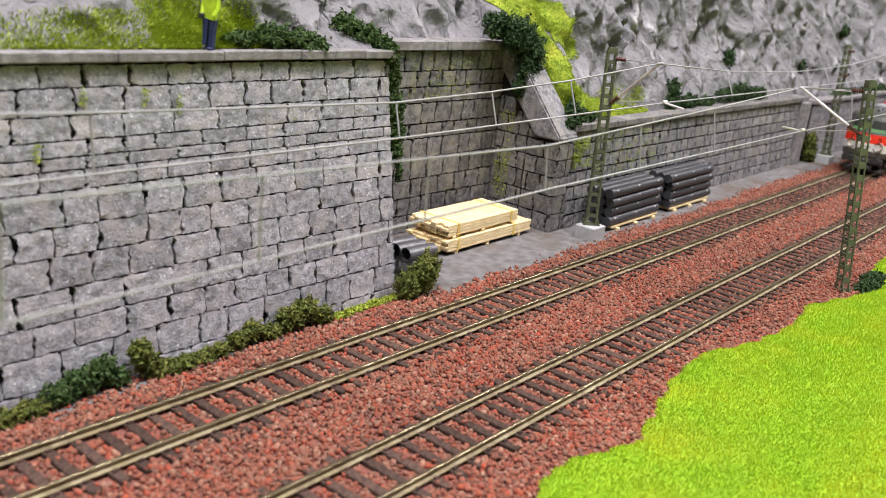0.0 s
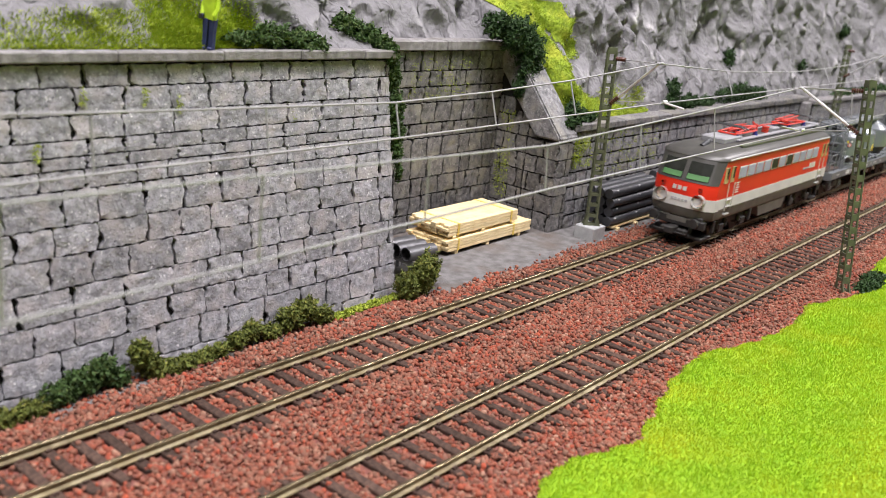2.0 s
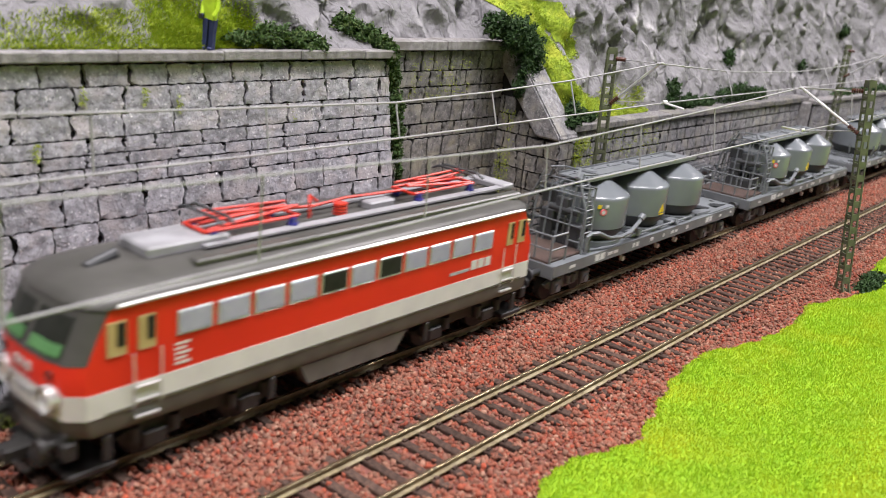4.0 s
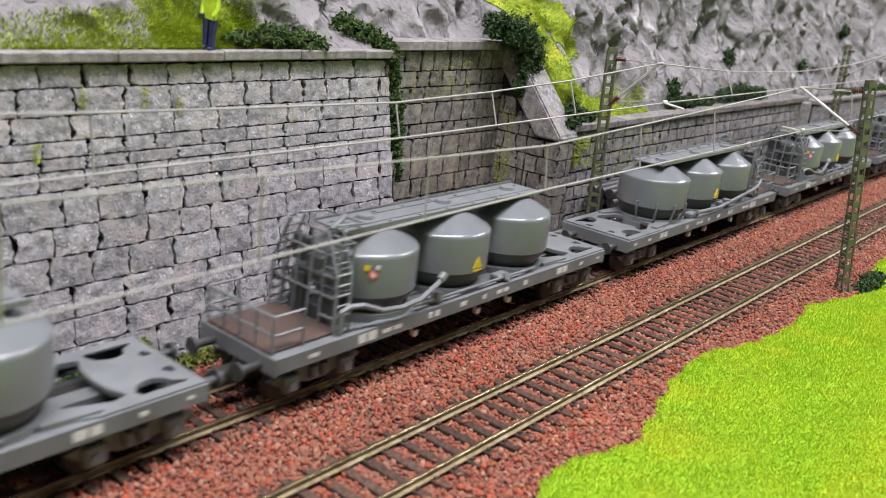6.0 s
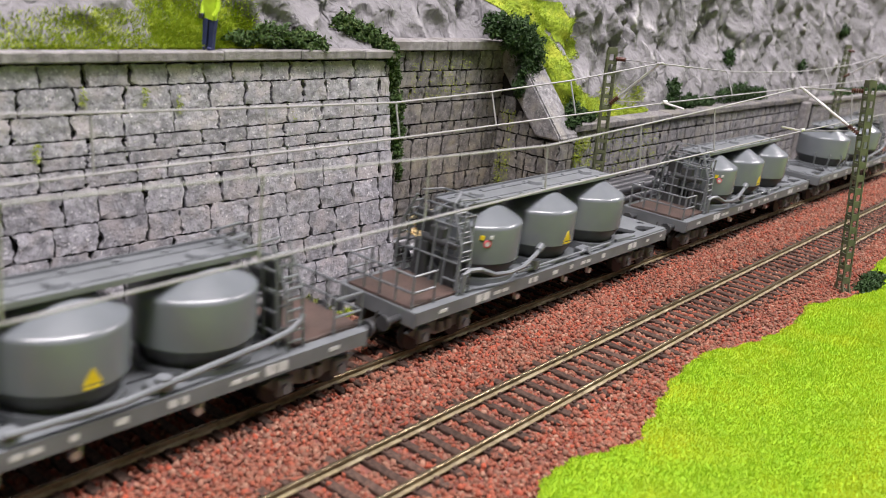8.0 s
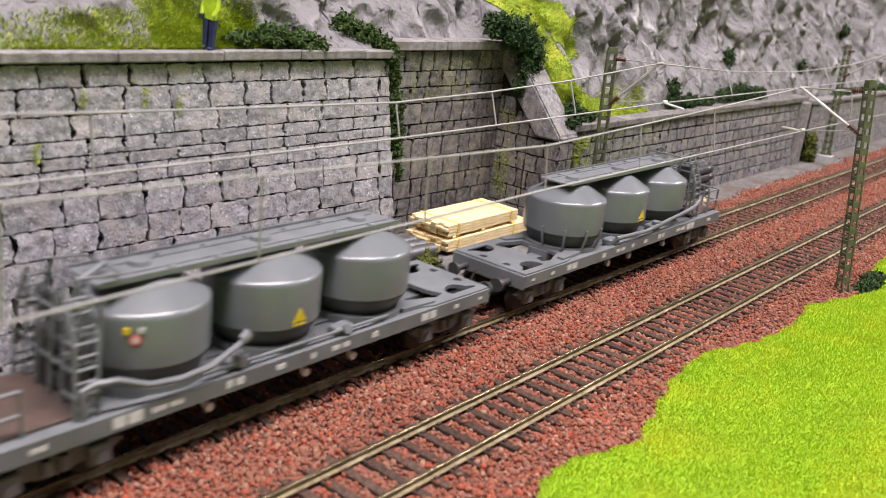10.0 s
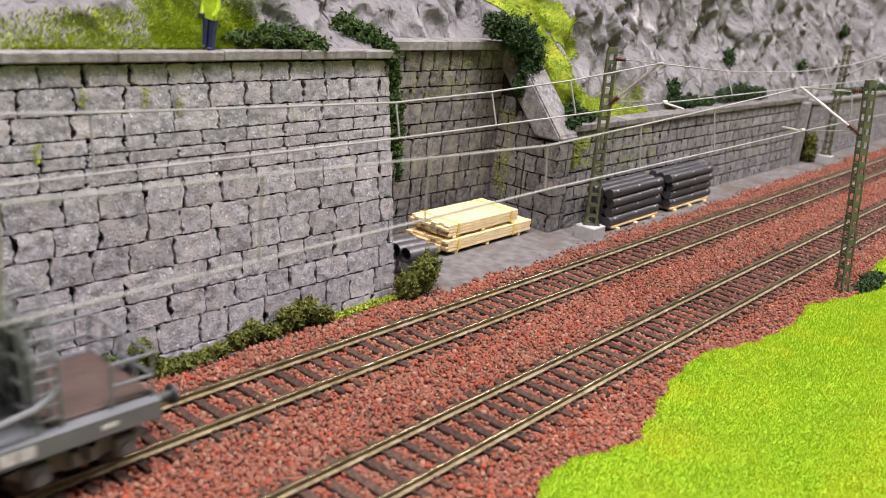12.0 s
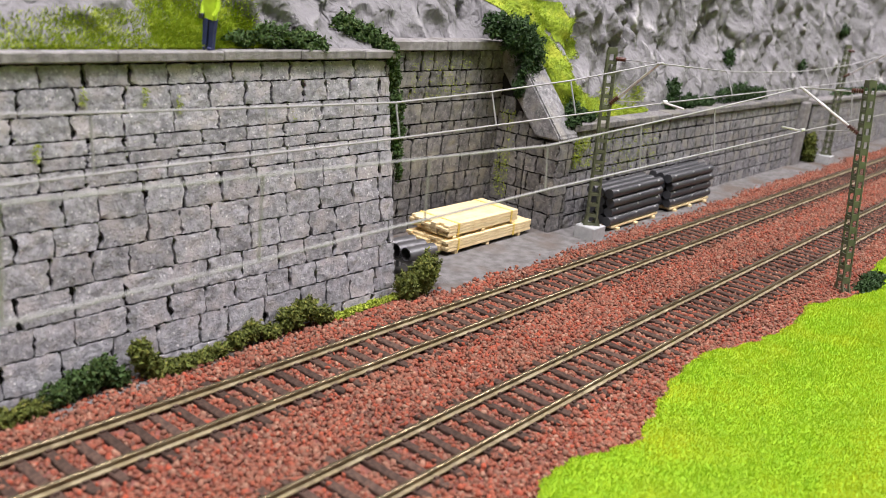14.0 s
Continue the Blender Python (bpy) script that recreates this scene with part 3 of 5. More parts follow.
def build_ballast():
    rng = np.random.default_rng(11)
    ico = bmesh.new()
    bmesh.ops.create_icosphere(ico, subdivisions=1, radius=1.0)
    IV = np.array([v.co[:] for v in ico.verts])
    IF = np.array([[v.index for v in f.verts] for f in ico.faces])
    ico.free()
    OV = np.array([(1, 0, 0), (-1, 0, 0), (0, 1, 0), (0, -1, 0), (0, 0, 1), (0, 0, -1)], float)
    OF = np.array([(0, 2, 4), (2, 1, 4), (1, 3, 4), (3, 0, 4), (2, 0, 5), (1, 2, 5), (3, 1, 5), (0, 3, 5)])
    for x0, x1, dens, TV, TF, r0 in ((60, 330, 1.3, IV, IF, 0.76), (330, 1000, 1.15, OV, OF, 0.82)):
        n = int((x1 - x0) * 126 * dens)
        x, y = rng.uniform(x0, x1, n), rng.uniform(91, 217, n)
        # ragged edges to the yard and under the grass
        edge = 207 + 3.5 * (x < 240) + 1.5 * np.sin(x * 0.031 + 1) + 1.5 * np.sin(x * 0.11) + 3 * (x > 500)
        fall = np.clip((edge - y) / 5, 0, 1)
        keep = (y < edge + rng.exponential(1.2, n)) & (rng.random(n) < 0.25 + 0.75 * fall)
        z = np.where(y > edge - 8, -3.0 - 0.12 * (y - edge + 8), -3.0) + rng.uniform(-0.5, 0.35, n)
        z = np.maximum(z, GROUND + 0.2)
        for yc in (Y1, Y2):
            d = np.abs(y - yc)
            onrail = np.abs(d - 8.8) < 2.1
            keep &= ~(onrail & (rng.random(n) > 0.12))
            z = np.where(onrail, -3.4, z)
            ph = (x - 19.4) / 7.17
            onsl = (np.abs(ph - np.round(ph)) * 7.17 < 1.75) & (d < 15.6)
            keep &= ~(onsl & (rng.random(n) > np.where(d > 12.5, 0.35, 0.03)))
            z = np.where((d < 14) & ~onsl, z - 0.25, z)
            z = np.where(onsl, z + 0.6, z)
        x, y, z = x[keep], y[keep], z[keep]
        n = len(x)
        r = r0 * rng.uniform(0.5, 1.25, (n, 1, 1)) * rng.uniform(0.6, 1.35, (n, 1, 3))
        q = rng.normal(size=(n, 4))
        q /= np.linalg.norm(q, axis=1, keepdims=True)
        w, a, b, c = q.T
        R = np.stack([1 - 2 * (b * b + c * c), 2 * (a * b - c * w), 2 * (a * c + b * w), 2 * (a * b + c * w), 1 - 2 * (a * a + c * c), 2 * (b * c - a * w), 2 * (a * c - b * w), 2 * (b * c + a * w), 1 - 2 * (a * a + b * b)], 1).reshape(n, 3, 3)
        V = (TV[None] * rng.uniform(0.62, 1.32, (n, len(TV), 1)) * r) @ R + np.stack([x, y, z], 1)[:, None, :]
        F = (np.arange(n) * len(TV))[:, None, None] + TF[None]
        tagged(raw_mesh("ballast", V.reshape(-1, 3), F.reshape(-1, 3), M_BALLAST), "loose red and brown-grey crushed stone ballast", "ballast", kind="stuff")


# ---- grass bank in front ----
EDGE = [(40, 92), (120, 92), (164.6, 94.3), (181.5, 100.6), (196, 98), (211.3, 92.7), (226, 96), (240.2, 99.6), (262, 105), (288, 107.5), (312, 100), (337, 96.8), (358, 97), (378.7, 99.9), (405, 91), (434, 84.5), (446, 87), (456, 95), (472, 98), (520, 99), (700, 90), (1100, 88)]


def grass_edge(x):
    return np.interp(x, [p[0] for p in EDGE], [p[1] for p in EDGE]) + 0.8 * np.sin(x * 0.37) + 0.6 * np.sin(x * 0.83 + 1)


def grass_z(x, y):
    d = grass_edge(x) - y
    return -3.6 + 3.2 * np.clip(d / 3.0, 0, 1) ** 0.6 + 0.5 * np.sin(x * 0.05) * np.cos(y * 0.07) + 2.2 * np.exp(-((x - 476) / 16) ** 2) * np.clip(d / 4, 0, 1)


def build_grass():
    xs = np.concatenate([np.arange(-300, 60, 20), np.arange(60, 560, 2.0), np.arange(560, 1101, 12)])
    ds = np.concatenate([np.linspace(0, 5, 8), np.linspace(7, 60, 18), np.linspace(80, 500, 8)])
    V, n = [], len(xs)
    for d in ds:
        for x in xs:
            y = float(grass_edge(x)) - d
            V.append((float(x), y, float(grass_z(x, y))))
    F = [(j * n + i + 1, j * n + i, (j + 1) * n + i, (j + 1) * n + i + 1) for j in range(len(ds) - 1) for i in range(n - 1)]
    tagged(raw_mesh("turf", V, F, M_TURF, smooth=True), "bright green base of the grass mat", "lawn", kind="structure")
    rng = np.random.default_rng(5)
    n = 330000
    x = rng.uniform(120, 620, n)
    y = grass_edge(x) - rng.uniform(-0.4, 78, n)
    z = grass_z(x, y)
    nr = np.tile([0, 0, 1.0], (n, 1))
    nr[:, 1] = np.where(grass_edge(x) - y < 2.5, 0.7, 0.0)
    nr /= np.linalg.norm(nr, axis=1, keepdims=True)
    blades("grass", np.stack([x, y, z], 1), nr, 1.0, 0.25, M_GRASS, "bright yellow-green static grass mat with a ragged edge", "grass", lean=0.42, rng=rng)


def hill_normals(x, v):
    p = hill(x, v)
    a, b = hill(x + 1.5, v) - p, hill(x, v + 0.006) - p
    nn = a.cross(b).normalized()
    if nn.y > 0:
        nn = -nn
    return p, nn


def in_spots(x, v, spots):
    """How deep a place of the rock lies inside the patches: above 0 inside, with ragged edges."""
    d = max(1 - math.hypot((x - s[0]) / s[2], (v - s[1]) / s[3]) for s in spots)
    return d + 0.55 * noise.noise((x * 0.16, v * 40.0, 6.0))


def grass_patch(spots, n, material, label, seed, length=1.6, turf=False):
    """Fibres on the rock face, in patches (x, v, half-width in x, half-height in v)."""
    rng = np.random.default_rng(seed)
    P, N = [], []
    area = np.array([s[2] * s[3] for s in spots])
    for i in rng.choice(len(spots), n, p=area / area.sum()):
        x0, v0, a, b = spots[i]
        t, r = rng.uniform(0, 2 * math.pi), math.sqrt(rng.uniform()) * rng.uniform(0.8, 1.25)
        x, v = x0 + a * r * math.cos(t), max(0.002, v0 + b * r * math.sin(t))
        if turf and in_spots(x, v, spots) < -0.02:
            continue
        p, nn = hill_normals(float(x), float(v))
        P.append(p[:])
        N.append((nn * 0.6 + Vector((0, -0.2, 0.5))).normalized()[:])
    ob = blades("grass", P, N, length, 0.32, material, label, "grass", rng=rng)
    if turf:
        bm = bmesh.new()
        x0, x1 = min(s[0] - s[2] for s in spots), max(s[0] + s[2] for s in spots)
        v0, v1 = max(0.001, min(s[1] - s[3] for s in spots)), max(s[1] + s[3] for s in spots)
        nx, nv = int((x1 - x0) / 1.4), int((v1 - v0) / 0.0045)
        grid = {}
        for j in range(nv + 1):
            for i in range(nx + 1):
                x, v = x0 + (x1 - x0) * i / nx, v0 + (v1 - v0) * j / nv
                if in_spots(x, v, spots) > 0:
                    p, nn = hill_normals(x, v)
                    grid[i, j] = bm.verts.new(p + nn * 0.5)
        for i, j in list(grid):
            q = [grid.get(k) for k in ((i, j), (i + 1, j), (i + 1, j + 1), (i, j + 1))]
            if all(q):
                bm.faces.new(q)
        part("turf", bm, M_SLOPE_BASE, ob, smooth=True)
    return ob


# ---- overhead line ----
def build_mast(base, top, depth_dir, label, arm):
    t = tagged(empty("catenary_mast", mm(*base)), label, "catenary mast", group="catenary masts")
    b, a = Vector((0, 0, 0)), Vector(top) - Vector(base)
    ax = a.normalized()
    L = a.length
    wd = Vector(depth_dir).normalized()           # across the broad, pierced face
    wd = (wd - ax * wd.dot(ax)).normalized()
    dp = ax.cross(wd)

    def bar(bm, p, q, ha, hb):
        """A straight flat bar, ha across the face and hb through it."""
        d = (q - p).normalized()
        s = wd if abs(d.dot(wd)) < 0.5 else ax
        loft(bm, [[p + s * i * ha + dp * j * hb for i, j in ((-1, -1), (1, -1), (1, 1), (-1, 1))], [q + s * i * ha + dp * j * hb for i, j in ((-1, -1), (1, -1), (1, 1), (-1, 1))]])

    for side in (-1, 1):
        bm = bmesh.new()
        for e in (-1, 1):
            w0, w1 = 2.4, 1.9
            bar(bm, b + wd * e * w0 + dp * side * 1.5, a + wd * e * w1 + dp * side * 1.5, 0.45, 0.26)
        n = 16
        for i in range(n + 1):
            f = i / n
            c = a * f + dp * side * 1.5
            w = 2.4 + (1.9 - 2.4) * f
            bar(bm, c - wd * w, c + wd * w, 0.75 if i not in (0, n) else 1.5, 0.26)
        part("lattice_face", bm, M_MAST, t)
    for e in (-1, 1):
        bm = bmesh.new()
        n = 16
        for i in range(n + 1):
            f = i / n
            w = 2.4 + (1.9 - 2.4) * f
            c = a * f + wd * e * w
            loft(bm, [[c + dp * j * 1.4 + ax * k * 1.5 - wd * 0.25 for j, k in ((-1, -1), (1, -1), (1, 1), (-1, 1))], [c + dp * j * 1.4 + ax * k * 1.5 + wd * 0.25 for j, k in ((-1, -1), (1, -1), (1, 1), (-1, 1))]])
        part("lattice_side", bm, M_MAST, t)
    bm = bmesh.new()
    for e in (-1, 1):
        for s in (-1, 1):
            o = wd * e * 2.2 + dp * s * 1.2
            loft(bm, [[o + wd * e * q + dp * s * r for q, r in ((0, 0), (2.4, 0), (2.4, 0.6), (0, 0.6))], [o + ax * 6 + wd * e * q + dp * s * r for q, r in ((0, 0), (0.1, 0), (0.1, 0.6), (0, 0.6))]])
    part("gusset", bm, M_MAST, t)
    if arm.get("block", True):
        bm = bmesh.new()
        box(bm, -6.0, 6.0, -5.5, 5.5, -7.2, 0.3, bevel=0.4)
        part("foundation", bm, M_CONCRETE, t, "pale grey concrete foundation block")
    o = Vector(base)
    up_ins, up_end, lo_ins, con, tip = [Vector(p) - o for p in (arm["up"], arm["msg"], arm["low"], arm["con"], arm["tip"])]

    def insulator(p, q):
        bm = bmesh.new()
        tube(bm, [p, q], 0.45)
        for i in range(5):
            c = p + (q - p) * ((i + 0.5) / 5)
            d = (q - p).normalized()
            cyl(bm, c - d * 0.35, c + d * 0.35, 1.15, 0.9, seg=10)
        part("insulator", bm, M_INSUL, t, "ribbed brown insulator", smooth=True)
    d1, d2 = (up_end - up_ins).normalized(), (up_end - lo_ins).normalized()
    insulator(up_ins, up_ins + d1 * 5)
    insulator(lo_ins, lo_ins + d2 * 5.5)
    bm = bmesh.new()
    tube(bm, [up_ins + d1 * 5, up_end], 0.25)
    part("tie_rod", bm, M_WIRE, t)
    bm = bmesh.new()
    tube(bm, [lo_ins + d2 * 5.5, up_end], 0.62, seg=8)
    part("diagonal_tube", bm, M_TUBE, t, "bright silver bracket tube", smooth=True)
    bm = bmesh.new()
    tube(bm, [lo_ins + d2 * 2, con], 0.22)
    part("steady_rod", bm, M_WIRE, t)
    bm = bmesh.new()
    tube(bm, [con, tip], 0.5, seg=8)
    tube(bm, [con + Vector((-2, 0, 0.6)), con + Vector((2, 0, 0.6))], 0.7)
    part("registration_arm", bm, M_TUBE, t, smooth=True)
    bm = bmesh.new()
    tube(bm, [up_end + Vector((-3, 0, 0)), up_end + Vector((3.5, 0, 0))], 0.6)
    part("wire_clamp", bm, M_WIRE, t)
    return t


def build_wires(label, spans, radius=0.36):
    """Each span: the messenger's nodes, from each of which a dropper hangs, and the contact wire's ends."""
    t = tagged(empty("catenary_wire"), label, "catenary wire", group="overhead lines")
    for msg, con in spans:
        for name, pts in (("messenger_wire", msg), ("contact_wire", con)):
            bm = bmesh.new()
            tube(bm, pts, radius, seg=6)
            part(name, bm, M_WIRE, t, smooth=True)
        for p in msg[1:-1]:
            k = max(i for i in range(len(con) - 1) if con[i][0] <= p[0])
            f = (p[0] - con[k][0]) / (con[k + 1][0] - con[k][0])
            bm = bmesh.new()
            tube(bm, [p, Vector(con[k]).lerp(Vector(con[k + 1]), f)], radius * 0.83, seg=6)
            part("dropper", bm, M_WIRE, t)
    return t


# ---- stored goods ----
def build_timber():
    t = tagged(empty("timber_stack", mm(297, 234, GROUND)), "two bundles of pale sawn boards strapped on bearers", "timber stack")
    rnd = random.Random(2)
    for x in (8, 32, 58):
        bm = bmesh.new()
        box(bm, x - 1.2, x + 1.2, 0.3, 23, 0, 1.8, bevel=0.15)
        part("bearer", bm, M_WOOD, t)
    z = 1.8
    for bundle, (x0, x1, y0, rows, cols) in enumerate(((0, 67, 0, 4, 7), (1.5, 56, 1, 4, 7))):
        for r in range(rows):
            for c in range(cols):
                bm = bmesh.new()
                e0, e1 = rnd.uniform(-1.6, 1.2), rnd.uniform(-0.5, 0.5)
                if bundle == 0 and c > 2:
                    e0 -= rnd.uniform(0, 2)
                yy = y0 + c * 3.3
                box(bm, x0 + e0, x1 + e1, yy + 0.07, yy + 3.2, z + 0.05, z + 1.30, bevel=0.14)
                ob = part("board", bm, M_WOOD, t)
            z += 1.35
        if bundle == 0:
            for x in (6, 28, 52):
                bm = bmesh.new()
                box(bm, x - 1.1, x + 1.1, 0.6, 22.5, z, z + 1.4, bevel=0.15)
                part("bearer", bm, M_WOOD, t)
            z += 1.42
    for x, z0, z1, y0, y1 in ((8.5, 1.6, 7.2, -0.12, 23.3), (52, 1.6, 7.2, -0.12, 23.3), (8.6, 8.5, 14.05, 0.85, 24.2), (50, 8.5, 14.05, 0.85, 24.2)):
        bm = bmesh.new()
        box(bm, x - 0.6, x + 0.6, y0 - 0.1, y0 + 0.05, z0, z1 + 0.1)
        box(bm, x - 0.6, x + 0.6, y0 - 0.1, y1 + 0.1, z1, z1 + 0.14)
        box(bm, x - 0.6, x + 0.6, y1, y1 + 0.12, z0, z1 + 0.1)
        part("strap", bm, M_STRAP, t, "yellow strap")
    t.matrix_basis = mm(297, 234, GROUND, 0, 0, 0.8)


def build_steel_pipes():
    spots = [(267.5, 224.8, 9.0), (268, 231, 9.6), (268.5, 237.2, 10.2)]
    s = tagged(empty("pipe_trestle", mm(266, 231, GROUND)), "small pale wooden bearers below steel pipes", "bearer")
    for x in (-3.5, 4.0):
        bm = bmesh.new()
        box(bm, x - 0.8, x + 0.8, -8, 8.5, 5.6, 7.2, bevel=0.2)
        for yy in (-7, 7):
            box(bm, x - 0.8, x + 0.8, yy - 0.8, yy + 0.8, 0, 5.8, bevel=0.2)
        part("bearer", bm, M_CONCRETE, s)
    for x, y, z in spots:
        bm = bmesh.new()
        r, q = 3.05, 2.55
        L = 7.6
        rings = []
        for rr, xx in ((q, -L), (r, -L), (r, L), (q, L)):
            rings.append([(xx, rr * math.cos(a * math.pi / 12), rr * math.sin(a * math.pi / 12)) for a in range(24)])
        rings.append(rings[0])
        loft(bm, rings, caps=False)
        ob = tagged(finish("steel_pipe", bm, M_STEEL, smooth=True), "short hollow grey steel pipe lying on bearers", "pipe", group="steel pipes")
        ob.matrix_basis = mm(x, y, GROUND + 7.2 + 3.05, 0, 0, -6)


def build_pipe_stack(x, y, rz, length):
    t = tagged(empty("pipe_stack", mm(x, y, GROUND, 0, 0, rz)), "stack of black pipes with pale stubs on a wooden pallet", "pipe stack", group="pipe stacks")
    for yy in (1.5, 7.5, 13.5):
        bm = bmesh.new()
        box(bm, 2, length - 1, yy - 1.1, yy + 1.1, 1.5, 2.7, bevel=0.15)
        part("pallet_board", bm, M_WOOD, t)
    for xx in (8, length * 0.5, length - 7):
        bm = bmesh.new()
        box(bm, xx - 1.4, xx + 1.4, -1, 16, 0, 1.5, bevel=0.15)
        part("pallet_foot", bm, M_WOOD, t)
    rnd = random.Random(int(x))
    r = 2.55
    for row in range(4):
        cols = 3
        for c in range(cols):
            bm = bmesh.new()
            e = rnd.uniform(-0.8, 0.8)
            yy, zz = 2.6 + c * 5.2 + (row % 2) * 0.5, 2.7 + r + row * 5.0
            x0, x1 = e - (1.5 if row == 3 else 0), length + e
            cyl(bm, (x0, yy, zz), (x1, yy, zz), r, seg=16)
            p = part("black_pipe", bm, M_BLACKPIPE, t, smooth=True)
            if c == 0:
                for f in (0.08, 0.5, 0.9):
                    bm = bmesh.new()
                    cyl(bm, (x0 + length * f, yy - r * 0.75, zz + r * 0.55), (x0 + length * f + 1.3, yy - r * 0.8, zz + r * 0.6), 0.5, seg=8)
                    part("stub", bm, M_STUB, p, "small pale stub")


def build_figurine():
    bm = bmesh.new()
    for s, f in ((-1.1, -0.3), (1.1, 0.4)):
        loft(bm, [[(s + a * q, f + b * q, z) for a, b in ((-0.9, -0.9), (0.9, -0.9), (0.9, 0.9), (-0.9, 0.9))] for z, q in ((0, 1.0), (4.5, 0.95), (9.0, 1.25))], mi=0)
        box(bm, s - 0.9, s + 0.9, f - 1.9, f + 0.9, -0.2, 0.7, bevel=0.2, mi=0)
    loft(bm, [[(a * q, b * q * 0.6, z) for a, b in ((-2.1, -1.8), (2.1, -1.8), (2.5, 0), (2.1, 1.8), (-2.1, 1.8), (-2.5, 0))] for z, q in ((8.8, 0.95), (12, 1.1), (15.6, 1.2), (16.6, 0.5))], mi=1)
    for s in (-1, 1):
        tube(bm, [(s * 2.5, 0, 15.6), (s * 3.2, -0.4, 12.4), (s * 2.3, -1.8, 10.0)], 0.75, mi=1)
    lathe(bm, [(0.0, 16.4), (1.0, 16.8), (1.35, 18.2), (1.0, 19.6), (0.0, 20.1)], 0, 0, seg=12, mi=2)
    box(bm, -3.4, -1.6, -2.4, -1.2, 8.7, 10.4, bevel=0.2, mi=3)
    ob = finish("figurine", bm, [M_NAVY, M_VEST, M_SKIN, M_UNDER], smooth=True)
    ob.matrix_basis = mm(164.5, 229.6, 88.9, 0, 4, -72) @ Matrix.Diagonal((0.85, 0.85, 1, 1))
    tagged(ob, "small plastic railway worker figure in navy trousers and bright vest", "figurine")


# ---- the train ----
def front_x(y, z):
    """The locomotive's nose: its distance from the middle at a side offset and height."""
    off = 0.0 if z <= 30 else (z - 30) * 0.40
    return -83 + np.interp(abs(y), [0, 8, 14, 17], [0, 0.3, 1.8, 5.2]) + off


def loco_ring(z, hw, pull=0.0):
    ys = [-1.0, -0.82, -0.47, 0, 0.47, 0.82, 1.0]
    f = [(float(front_x(y * 17, z)) + pull, y * hw, z) for y in ys]
    return f + [(-x, y, zz) for x, y, zz in f[::-1]]


LOCO_STRETCH = 1.075


